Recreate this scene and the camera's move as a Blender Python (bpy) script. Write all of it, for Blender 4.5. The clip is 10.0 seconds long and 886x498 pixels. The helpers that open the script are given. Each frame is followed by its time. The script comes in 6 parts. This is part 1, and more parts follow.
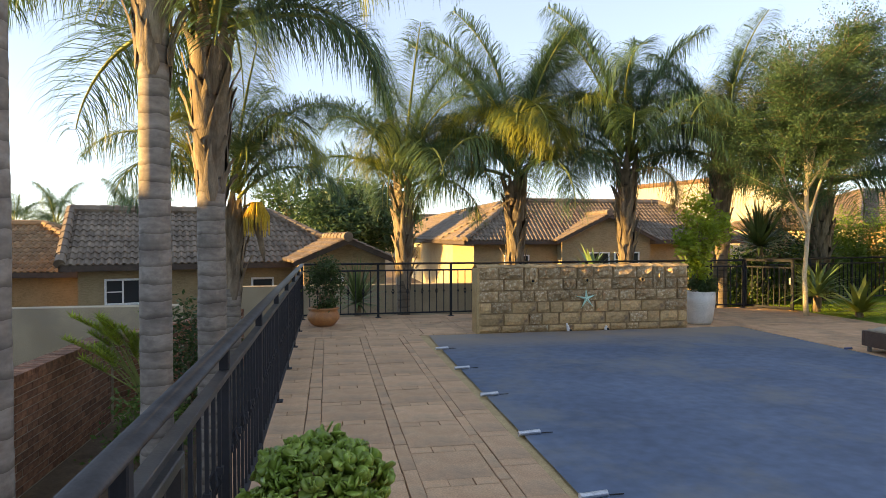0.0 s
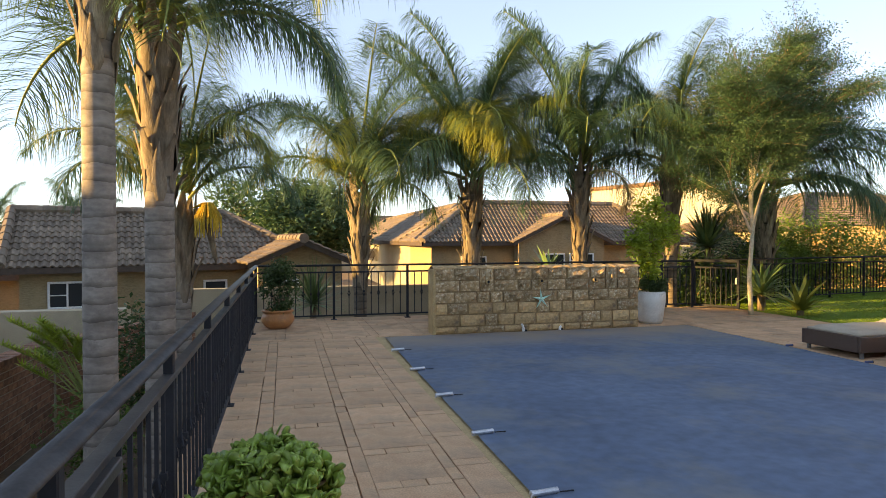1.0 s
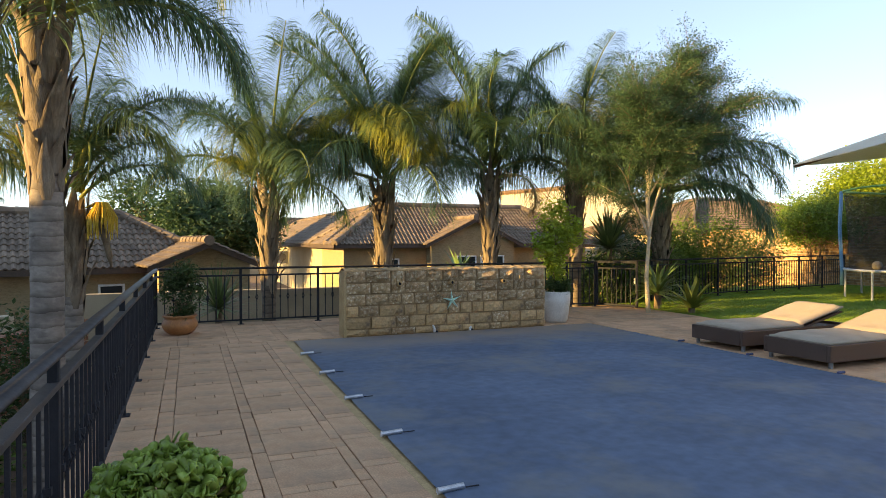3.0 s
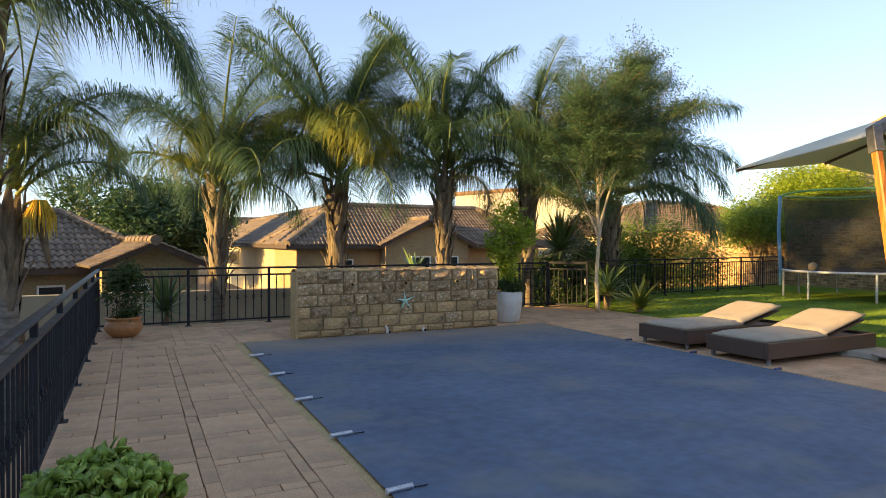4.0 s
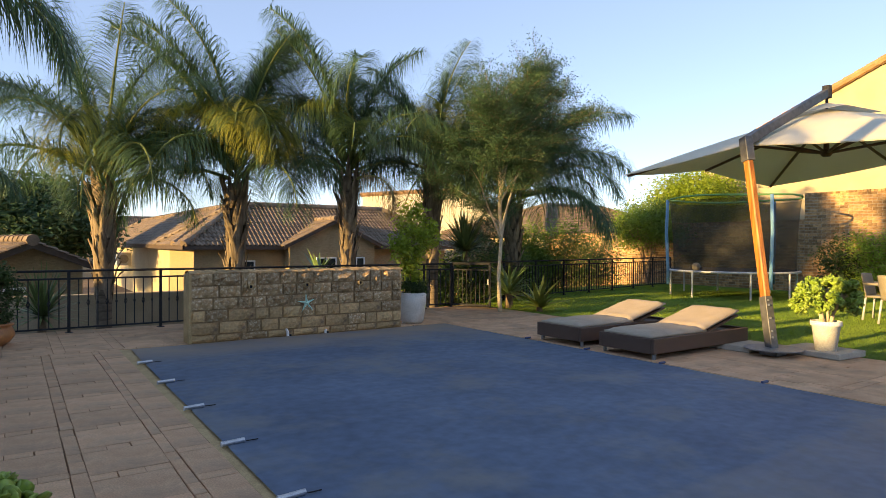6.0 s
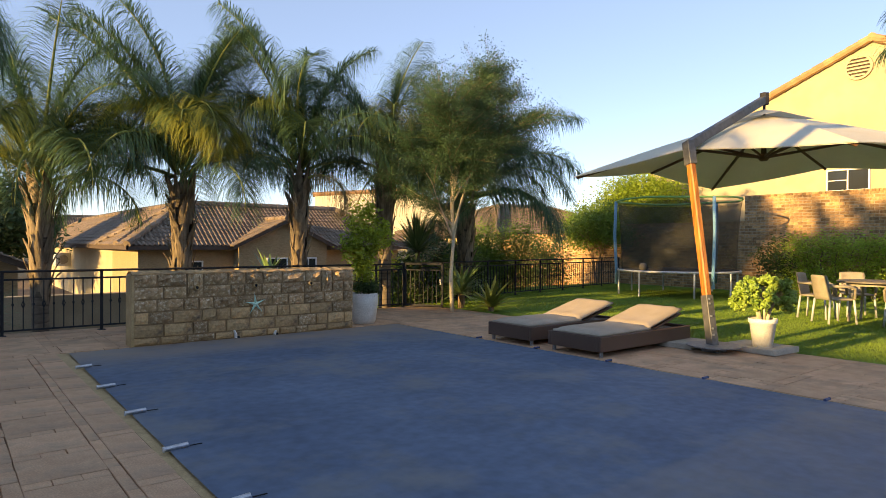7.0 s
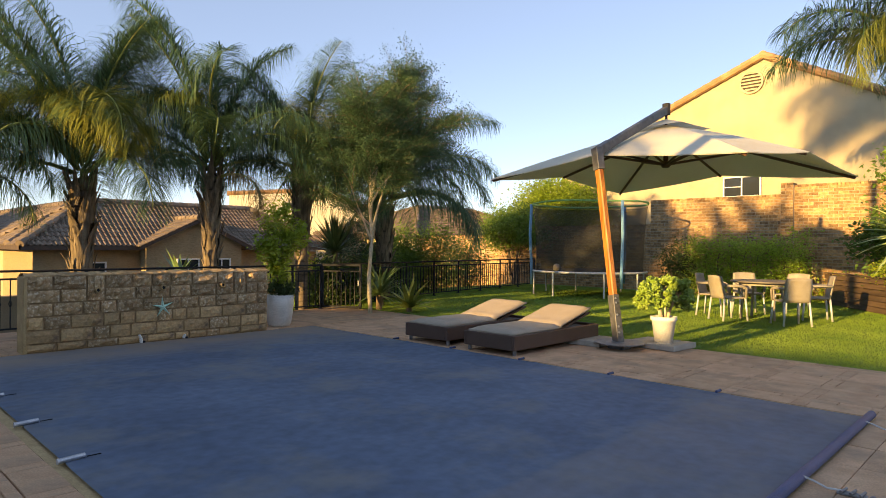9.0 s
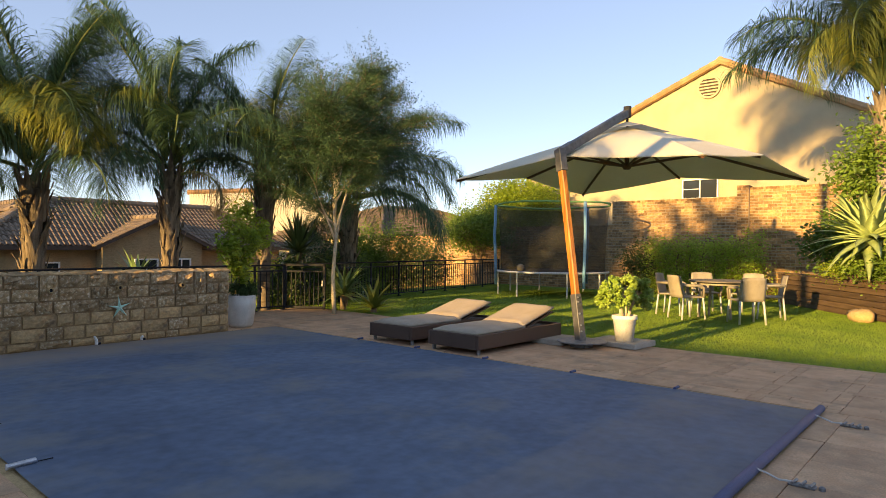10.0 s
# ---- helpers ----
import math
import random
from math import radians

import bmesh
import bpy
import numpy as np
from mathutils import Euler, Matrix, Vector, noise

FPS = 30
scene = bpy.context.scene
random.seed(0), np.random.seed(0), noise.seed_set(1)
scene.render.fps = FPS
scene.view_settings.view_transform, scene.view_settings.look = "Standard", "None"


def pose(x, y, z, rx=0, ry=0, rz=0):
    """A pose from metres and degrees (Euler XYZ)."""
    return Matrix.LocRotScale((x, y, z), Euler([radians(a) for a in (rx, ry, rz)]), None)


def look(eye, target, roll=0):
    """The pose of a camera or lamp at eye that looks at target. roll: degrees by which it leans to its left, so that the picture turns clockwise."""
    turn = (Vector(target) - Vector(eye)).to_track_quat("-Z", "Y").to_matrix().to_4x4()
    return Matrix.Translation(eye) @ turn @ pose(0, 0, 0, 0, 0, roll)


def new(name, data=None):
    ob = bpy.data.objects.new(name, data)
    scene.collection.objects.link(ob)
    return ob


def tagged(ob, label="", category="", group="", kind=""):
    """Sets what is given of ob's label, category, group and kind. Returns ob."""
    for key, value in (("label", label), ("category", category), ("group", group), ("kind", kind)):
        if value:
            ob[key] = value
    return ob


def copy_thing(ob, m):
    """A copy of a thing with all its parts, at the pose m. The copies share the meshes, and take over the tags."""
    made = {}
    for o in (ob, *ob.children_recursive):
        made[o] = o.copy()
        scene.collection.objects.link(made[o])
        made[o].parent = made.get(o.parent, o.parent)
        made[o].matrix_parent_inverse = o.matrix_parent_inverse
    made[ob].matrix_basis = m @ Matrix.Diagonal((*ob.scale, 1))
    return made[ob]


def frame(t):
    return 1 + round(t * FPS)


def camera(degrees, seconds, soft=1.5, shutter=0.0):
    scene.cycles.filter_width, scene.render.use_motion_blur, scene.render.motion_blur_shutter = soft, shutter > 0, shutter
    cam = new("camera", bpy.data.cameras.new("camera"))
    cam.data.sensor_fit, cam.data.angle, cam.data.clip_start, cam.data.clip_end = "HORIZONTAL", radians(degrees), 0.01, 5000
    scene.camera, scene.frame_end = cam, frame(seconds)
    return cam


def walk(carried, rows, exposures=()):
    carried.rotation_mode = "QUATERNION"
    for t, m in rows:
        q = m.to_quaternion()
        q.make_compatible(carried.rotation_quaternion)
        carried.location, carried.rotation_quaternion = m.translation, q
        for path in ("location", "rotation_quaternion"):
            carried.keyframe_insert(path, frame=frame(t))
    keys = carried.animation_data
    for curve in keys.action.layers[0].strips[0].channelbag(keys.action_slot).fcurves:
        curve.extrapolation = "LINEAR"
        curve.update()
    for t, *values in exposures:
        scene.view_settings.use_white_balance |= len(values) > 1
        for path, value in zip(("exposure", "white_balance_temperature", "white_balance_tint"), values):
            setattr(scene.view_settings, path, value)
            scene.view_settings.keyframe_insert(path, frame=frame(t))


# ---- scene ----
cam = camera(70.2, 10.0, soft=0.7)
PATH = [
    (0, (0.194, -1.18, 1.372), (0.553, 0.788, 1.336), -0.1),
    (0.5, (0.212, -1.176, 1.371), (0.631, 0.779, 1.336), -0.1),
    (1, (0.225, -1.189, 1.366), (0.713, 0.751, 1.335), -0.1),
    (1.5, (0.227, -1.184, 1.366), (0.779, 0.738, 1.335), -0.1),
    (2, (0.23, -1.192, 1.363), (0.852, 0.709, 1.335), -0.0),
    (2.5, (0.24, -1.213, 1.36), (0.924, 0.666, 1.335), -0.1),
    (4, (0.277, -1.25, 1.356), (1.154, 0.548, 1.335), 0.1),
    (4.5, (0.295, -1.257, 1.36), (1.234, 0.508, 1.34), 0.1),
    (5, (0.31, -1.267, 1.361), (1.315, 0.462, 1.341), 0.2),
    (5.5, (0.325, -1.271, 1.356), (1.391, 0.421, 1.338), 0.2),
    (7, (0.364, -1.305, 1.353), (1.609, 0.26, 1.338), 0.3),
    (7.5, (0.361, -1.315, 1.354), (1.656, 0.21, 1.341), 0.3),
    (8, (0.36, -1.325, 1.349), (1.701, 0.158, 1.338), 0.4),
    (8.5, (0.367, -1.352, 1.355), (1.753, 0.09, 1.344), 0.5),
    (9, (0.37, -1.368, 1.356), (1.801, 0.028, 1.346), 0.5),
    (9.5, (0.367, -1.373, 1.349), (1.839, -0.018, 1.341), 0.5),
    (10, (0.373, -1.377, 1.344), (1.879, -0.062, 1.337), 0.6),
]
walk(cam, [(t, look(eye, target, roll)) for t, eye, target, roll in PATH], [(0.0, 2.16, 9600, 22), (2.5, 2.0, 9000, 19), (5.5, 1.69, 8100, 21), (10.0, 1.49, 8600, 23)])

# ---- world, sun, exposure ----
world = bpy.data.worlds.new("evening_sky")
scene.world = world
world.use_nodes = True
wn = world.node_tree
sky = wn.nodes.new("ShaderNodeTexSky")
sky.sky_type = "NISHITA"
sky.sun_disc = False
sky.sun_elevation = radians(9.4)
sky.sun_rotation = radians(270.5)
sky.air_density, sky.dust_density, sky.ozone_density = 0.8, 0.0, 2.0
sky.altitude = 1600
haze = wn.nodes.new("ShaderNodeMix")  # thin evening haze evens the sky out
haze.data_type = "RGBA"
haze.inputs[0].default_value = 0.42
haze.inputs[7].default_value = (1.08, 1.72, 2.75, 1)
wn.links.new(sky.outputs[0], haze.inputs[6])
wn.links.new(haze.outputs[2], wn.nodes["Background"].inputs[0])
wn.nodes["Background"].inputs[1].default_value = 0.138
SUN_WAY = Vector((1.0, -0.008, -0.165))
sun = new("sun", bpy.data.lights.new("sun", "SUN"))
sun.data.energy, sun.data.angle, sun.data.color = 3.7, radians(0.6), (1.0, 0.755, 0.32)
sun.matrix_world = look((-40, 2, 12), Vector((-40, 2, 12)) + SUN_WAY)

rng = random.Random(7)
GROUND = -1.3


# ---- materials ----
def mat(name, a, b, scale=8.0, rough=0.8, bump=0.2, fine=60.0, metal=0.0, vary=0.0, leaf=0.0, stain_or_glint=None, patch_scale=1.2, spread=(0.35, 0.65), stretch=None, rings=0.0):
    """Two-tone surface: broad mottling, fine grain with relief, optional stains or painted glints, variation from piece
    to piece, light through leaves.
    """
    m = bpy.data.materials.new(name)
    m.use_nodes = True
    t = m.node_tree
    N, L = t.nodes.new, t.links.new
    bs = t.nodes["Principled BSDF"]
    tc = N("ShaderNodeTexCoord")
    n1 = N("ShaderNodeTexNoise")
    n1.inputs["Scale"].default_value, n1.inputs["Detail"].default_value = scale, 5.0
    place = tc.outputs["Object"]
    if stretch:
        mp = N("ShaderNodeMapping")
        mp.inputs["Scale"].default_value = stretch
        L(place, mp.inputs["Vector"])
        place = mp.outputs[0]
    L(place, n1.inputs["Vector"])
    ramp = N("ShaderNodeValToRGB")
    ramp.color_ramp.elements[0].position, ramp.color_ramp.elements[1].position = spread
    ramp.color_ramp.elements[0].color, ramp.color_ramp.elements[1].color = (*a, 1), (*b, 1)
    L(n1.outputs[0], ramp.inputs[0])
    col = ramp.outputs[0]
    n2 = N("ShaderNodeTexNoise")
    n2.inputs["Scale"].default_value, n2.inputs["Detail"].default_value = fine, 3.0
    L(place, n2.inputs["Vector"])
    mg = N("ShaderNodeMapRange")
    mg.inputs["From Min"].default_value, mg.inputs["From Max"].default_value = 0.3, 0.7
    mg.inputs["To Min"].default_value, mg.inputs["To Max"].default_value = 0.82, 1.14
    L(n2.outputs[0], mg.inputs["Value"])
    mx = N("ShaderNodeMix")
    mx.data_type, mx.blend_type = "RGBA", "MULTIPLY"
    mx.inputs[0].default_value = 1.0
    L(col, mx.inputs[6])
    L(mg.outputs[0], mx.inputs[7])
    col = mx.outputs[2]
    if stain_or_glint:
        n3 = N("ShaderNodeTexNoise")
        n3.inputs["Scale"].default_value, n3.inputs["Detail"].default_value, n3.inputs["Roughness"].default_value = patch_scale, 6.0, 0.65
        L(tc.outputs["Object"], n3.inputs["Vector"])
        r3 = N("ShaderNodeValToRGB")
        r3.color_ramp.elements[0].position, r3.color_ramp.elements[1].position = 0.5, 0.72
        L(n3.outputs[0], r3.inputs[0])
        m3 = N("ShaderNodeMix")
        m3.data_type = "RGBA"
        L(r3.outputs[0], m3.inputs[0])
        L(col, m3.inputs[6])
        m3.inputs[7].default_value = (*stain_or_glint, 1)
        col = m3.outputs[2]
    if rings:
        wv = N("ShaderNodeTexWave")
        wv.wave_type, wv.bands_direction, wv.wave_profile = "BANDS", "Z", "SAW"
        wv.inputs["Scale"].default_value, wv.inputs["Distortion"].default_value, wv.inputs["Detail"].default_value, wv.inputs["Detail Scale"].default_value = rings, 1.5, 3.0, 2.5
        L(tc.outputs["Object"], wv.inputs["Vector"])
        rw = N("ShaderNodeValToRGB")
        rw.color_ramp.elements[0].position, rw.color_ramp.elements[1].position = 0.0, 0.3
        rw.color_ramp.elements[0].color, rw.color_ramp.elements[1].color = (0.5, 0.47, 0.45, 1), (1, 1, 1, 1)
        L(wv.outputs[1], rw.inputs[0])
        mw = N("ShaderNodeMix")
        mw.data_type, mw.blend_type = "RGBA", "MULTIPLY"
        mw.inputs[0].default_value = 1.0
        L(col, mw.inputs[6])
        L(rw.outputs[0], mw.inputs[7])
        col = mw.outputs[2]
    if vary:
        oi = N("ShaderNodeObjectInfo")
        ge = N("ShaderNodeNewGeometry")
        ad = N("ShaderNodeMath")
        ad.operation = "ADD"
        L(oi.outputs["Random"], ad.inputs[0])
        L(ge.outputs["Random Per Island"], ad.inputs[1])
        fr = N("ShaderNodeMath")
        fr.operation = "FRACT"
        L(ad.outputs[0], fr.inputs[0])
        mr = N("ShaderNodeMapRange")
        mr.inputs["To Min"].default_value, mr.inputs["To Max"].default_value = 1 - vary, 1 + vary
        L(fr.outputs[0], mr.inputs["Value"])
        mv = N("ShaderNodeMix")
        mv.data_type, mv.blend_type = "RGBA", "MULTIPLY"
        mv.inputs[0].default_value = 1.0
        L(col, mv.inputs[6])
        L(mr.outputs[0], mv.inputs[7])
        col = mv.outputs[2]
    L(col, bs.inputs["Base Color"])
    bs.inputs["Roughness"].default_value, bs.inputs["Metallic"].default_value = rough, metal
    if bump:
        bp = N("ShaderNodeBump")
        bp.inputs["Strength"].default_value, bp.inputs["Distance"].default_value = bump, 0.01
        L(n2.outputs[0], bp.inputs["Height"])
        L(bp.outputs[0], bs.inputs["Normal"])
    if leaf:
        tr = N("ShaderNodeBsdfTranslucent")
        L(col, tr.inputs[0])
        ms = N("ShaderNodeMixShader")
        ms.inputs[0].default_value = leaf
        L(bs.outputs[0], ms.inputs[1])
        L(tr.outputs[0], ms.inputs[2])
        L(ms.outputs[0], t.nodes["Material Output"].inputs[0])
    return m


M_PAVE = mat("cast_paving", (0.58, 0.335, 0.195), (0.69, 0.425, 0.255), 5, 0.85, 0.25, 90, vary=0.10, stain_or_glint=(0.36, 0.24, 0.155), patch_scale=2.0)
M_JOINT = mat("sandy_joint", (0.24, 0.155, 0.1), (0.34, 0.225, 0.145), 20, 0.95, 0.3, 120)
M_COPE = mat("coping_edge", (0.46, 0.31, 0.15), (0.56, 0.39, 0.2), 8, 0.85, 0.2, 90, vary=0.06)
M_COVER = mat("blue_pool_cover", (0.075, 0.12, 0.19), (0.106, 0.162, 0.245), 1.1, 0.75, 0.12, 9, stain_or_glint=(0.19, 0.2, 0.2), patch_scale=0.9)
M_COVER_HEM = mat("blue_cover_hem", (0.05, 0.08, 0.19), (0.065, 0.1, 0.23), 4, 0.6, 0.1, 100)
M_STONE = mat("split_sandstone", (0.46, 0.285, 0.135), (0.66, 0.44, 0.225), 9, 0.9, 0.5, 28, vary=0.22, stain_or_glint=(0.22, 0.15, 0.095), patch_scale=5)
# pale flecks paint in sun highlights on the craggy upper stones
M_STONE_W = mat("glint_flecked_sandstone", (0.31, 0.19, 0.092), (0.5, 0.33, 0.17), 13, 0.7, 0.9, 30, vary=0.24, stain_or_glint=(0.78, 0.68, 0.5), patch_scale=24)
M_MORTAR = mat("brown_mortar", (0.3, 0.195, 0.1), (0.4, 0.265, 0.145), 14, 0.95, 0.5, 80)
M_BLACK = mat("black_painted_steel", (0.012, 0.013, 0.017), (0.022, 0.023, 0.03), 12, 0.8, 0.08, 120)
M_GREYRAIL = mat("weathered_painted_rail", (0.03, 0.028, 0.029), (0.06, 0.055, 0.054), 10, 0.5, 0.1, 90)
M_STEEL = mat("galvanised_steel", (0.2, 0.205, 0.215), (0.29, 0.295, 0.305), 20, 0.5, 0.05, 90, metal=0.5)
M_TUBE = mat("zinc_tube", (0.5, 0.52, 0.55), (0.62, 0.64, 0.66), 20, 0.3, 0.03, 90, metal=0.8)
M_ALU = mat("pale_aluminium_tube", (0.55, 0.56, 0.58), (0.66, 0.67, 0.68), 10, 0.5, 0.03, 90, metal=0.3)
M_WOOD = mat("varnished_hardwood", (0.30, 0.095, 0.02), (0.54, 0.21, 0.045), 5, 0.5, 0.15, 40, stretch=(4, 4, 0.35))
M_RIB = mat("dark_hardwood_rib", (0.09, 0.04, 0.02), (0.14, 0.065, 0.03), 5, 0.5, 0.1, 40)
M_CANVAS = mat("ecru_canvas", (0.84, 0.77, 0.62), (0.88, 0.82, 0.68), 2, 0.9, 0.12, 220, leaf=0.25)
M_CUSHION = mat("taupe_cushion_fabric", (0.44, 0.355, 0.27), (0.5, 0.41, 0.315), 4, 0.95, 0.25, 260)
M_RATTAN = mat("dark_woven_rattan", (0.085, 0.045, 0.032), (0.145, 0.082, 0.058), 60, 0.55, 0.8, 150)
M_SOIL = mat("bare_soil", (0.11, 0.075, 0.05), (0.18, 0.125, 0.085), 3, 0.95, 0.7, 25)
M_LAWN = mat("lawn_turf", (0.1, 0.185, 0.022), (0.165, 0.27, 0.035), 3, 0.9, 0.6, 70)
M_BLADE = mat("grass_blade", (0.15, 0.27, 0.03), (0.27, 0.39, 0.055), 1.0, 0.6, 0, vary=0.3, leaf=0.35)
M_BRICK = mat("face_brick_brown", (0.2, 0.085, 0.05), (0.38, 0.18, 0.105), 12, 0.9, 0.4, 70, vary=0.28)
M_BRICK_T = mat("face_brick_tan", (0.29, 0.155, 0.07), (0.5, 0.31, 0.15), 12, 0.9, 0.5, 60, vary=0.42)
M_BRICKMORTAR = mat("grey_brick_mortar", (0.38, 0.31, 0.235), (0.5, 0.415, 0.32), 14, 0.95, 0.4, 90)
M_PLASTER = mat("cream_plaster", (0.43, 0.355, 0.235), (0.5, 0.415, 0.275), 1.5, 0.9, 0.15, 60, stain_or_glint=(0.4, 0.33, 0.225), patch_scale=0.8)
M_PLASTER_G = mat("beige_boundary_plaster", (0.38, 0.3, 0.2), (0.47, 0.38, 0.26), 1.5, 0.9, 0.15, 60, stain_or_glint=(0.33, 0.28, 0.21), patch_scale=1.1)
M_FACE = mat("cream_face_brick", (0.29, 0.21, 0.115), (0.385, 0.285, 0.16), 10, 0.9, 0.8, 30, stain_or_glint=(0.42, 0.3, 0.165), patch_scale=2, stretch=(1, 1, 3.5))
M_TILE = mat("grey_brown_roof_tile", (0.155, 0.112, 0.08), (0.245, 0.182, 0.13), 2.5, 0.8, 0.3, 50, vary=0.2)
M_TILE_O = mat("terracotta_roof_tile", (0.38, 0.21, 0.1), (0.50, 0.3, 0.15), 2.5, 0.8, 0.3, 50, vary=0.2)
M_TILE_R = mat("weathered_rust_roof_tile", (0.2, 0.115, 0.055), (0.31, 0.19, 0.095), 2.5, 0.8, 0.3, 50, vary=0.2)
M_FASCIA = mat("dark_fascia", (0.06, 0.04, 0.03), (0.09, 0.06, 0.045), 8, 0.7, 0.1, 60)
M_WHITE = mat("white_paint", (0.74, 0.74, 0.72), (0.8, 0.8, 0.78), 6, 0.5, 0.05, 60)
M_POTW = mat("off_white_planter", (0.62, 0.60, 0.55), (0.72, 0.70, 0.65), 5, 0.55, 0.06, 60, stain_or_glint=(0.5, 0.46, 0.4), patch_scale=3)
M_TERRA = mat("glazed_terracotta", (0.44, 0.17, 0.06), (0.55, 0.24, 0.09), 6, 0.5, 0.1, 60, stain_or_glint=(0.35, 0.15, 0.07), patch_scale=5)
M_CONC = mat("concrete_slab", (0.40, 0.36, 0.30), (0.50, 0.45, 0.38), 8, 0.9, 0.3, 80)
M_TRUNK = mat("grey_palm_trunk", (0.2, 0.168, 0.142), (0.36, 0.31, 0.265), 3.0, 0.9, 0.55, 14, stain_or_glint=(0.17, 0.145, 0.125), patch_scale=6, stretch=(1, 1, 2.2), spread=(0.3, 0.66), rings=2.2)
M_BOOT = mat("palm_leaf_base", (0.15, 0.11, 0.075), (0.34, 0.265, 0.19), 3, 0.9, 0.8, 22, vary=0.3, stretch=(6, 6, 0.7), stain_or_glint=(0.16, 0.115, 0.07), patch_scale=4)
M_RACHIS = mat("green_leaf_stalk", (0.20, 0.24, 0.06), (0.30, 0.34, 0.10), 4, 0.6, 0.1, 40)
M_FROND = mat("palm_leaflet", (0.048, 0.118, 0.056), (0.105, 0.192, 0.085), 1.3, 0.45, 0, vary=0.35, leaf=0.3)
M_FROND_Y = mat("yellow_or_sun_gilt_leaflet", (0.25, 0.29, 0.055), (0.36, 0.38, 0.085), 1.3, 0.55, 0, vary=0.25, leaf=0.35)
M_FROND_D = mat("dry_palm_leaflet", (0.26, 0.2, 0.10), (0.36, 0.28, 0.15), 1.3, 0.8, 0, vary=0.25, leaf=0.2)
M_LEAF = mat("dark_shrub_leaf", (0.035, 0.075, 0.02), (0.075, 0.13, 0.03), 2, 0.5, 0, vary=0.3, leaf=0.25)
M_LEAF_L = mat("lime_leaf", (0.22, 0.33, 0.035), (0.38, 0.47, 0.06), 2, 0.5, 0, vary=0.25, leaf=0.5)
M_LEAF_F = mat("feathery_tree_leaf", (0.034, 0.09, 0.038), (0.068, 0.138, 0.055), 0.8, 0.55, 0, vary=0.3, leaf=0.3)
M_LEAF_B = mat("broad_tree_leaf", (0.075, 0.15, 0.028), (0.15, 0.25, 0.05), 0.6, 0.55, 0, vary=0.3, leaf=0.3)
M_SWORD = mat("sword_leaf", (0.11, 0.19, 0.065), (0.2, 0.29, 0.11), 2, 0.45, 0.05, 40, vary=0.25, leaf=0.15)
M_SUCC = mat("jade_leaf", (0.175, 0.29, 0.04), (0.33, 0.45, 0.09), 9, 0.32, 0.05, 60, vary=0.18, leaf=0.1)
M_ALOE = mat("aloe_leaf", (0.2, 0.28, 0.1), (0.34, 0.42, 0.17), 4, 0.5, 0.1, 40, vary=0.15)
M_BARK = mat("pale_bark", (0.52, 0.44, 0.31), (0.68, 0.58, 0.43), 9, 0.85, 0.4, 50, stain_or_glint=(0.27, 0.21, 0.14), patch_scale=6)
M_TRUNK_B = mat("brown_palm_trunk", (0.13, 0.1, 0.072), (0.26, 0.205, 0.155), 3.0, 0.9, 0.55, 14, stain_or_glint=(0.12, 0.09, 0.065), patch_scale=6, stretch=(1, 1, 2.2), spread=(0.3, 0.66), rings=2.2)
# green raised to put in sunlight that palm shadows keep off the hedge
M_LEAF_H = mat("hedge_leaf_sun_tinted", (0.26, 0.4, 0.045), (0.42, 0.55, 0.08), 2, 0.5, 0, vary=0.3, leaf=0.35)
M_LEAF_S = mat("fresh_green_shrub_leaf", (0.11, 0.2, 0.03), (0.2, 0.31, 0.05), 1.2, 0.5, 0, vary=0.3, leaf=0.35)
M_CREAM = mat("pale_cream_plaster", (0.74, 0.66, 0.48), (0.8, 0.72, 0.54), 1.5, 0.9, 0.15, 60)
M_TABLE = mat("dark_taupe_tabletop", (0.13, 0.11, 0.09), (0.18, 0.155, 0.125), 6, 0.5, 0.1, 80)
M_SOCKET = mat("dull_grey_steel", (0.085, 0.087, 0.092), (0.14, 0.142, 0.148), 14, 0.5, 0.1, 90, metal=0.3)
M_BARK_D = mat("brown_bark", (0.16, 0.11, 0.07), (0.25, 0.18, 0.11), 9, 0.9, 0.5, 50)
M_DECK = mat("dark_timber_slat", (0.07, 0.042, 0.025), (0.125, 0.078, 0.045), 4, 0.65, 0.4, 50, vary=0.18, stretch=(0.4, 4, 4))
M_RESIN = mat("taupe_moulded_resin", (0.29, 0.25, 0.2), (0.35, 0.305, 0.245), 6, 0.6, 0.15, 120)
M_BLUEPAD = mat("faded_blue_foam_sleeve", (0.14, 0.36, 0.58), (0.24, 0.46, 0.64), 5, 0.75, 0.1, 60)
M_GREENPAD = mat("green_foam_band", (0.16, 0.40, 0.12), (0.24, 0.5, 0.18), 5, 0.75, 0.1, 60)
M_STAR = mat("mint_painted_metal", (0.38, 0.74, 0.6), (0.6, 0.88, 0.76), 12, 0.45, 0.2, 60)
M_ROPE = mat("white_rope", (0.6, 0.6, 0.58), (0.72, 0.72, 0.7), 30, 0.9, 0.3, 200)
M_ROCK = mat("ochre_rock", (0.42, 0.28, 0.13), (0.55, 0.38, 0.2), 6, 0.9, 0.6, 30)
M_FLOWER = mat("yellow_palm_flower", (0.55, 0.33, 0.03), (0.68, 0.45, 0.06), 9, 0.7, 0.2, 60, vary=0.2)
M_PINK = mat("dusky_flower", (0.25, 0.07, 0.10), (0.36, 0.12, 0.15), 9, 0.7, 0.1, 60, vary=0.2)


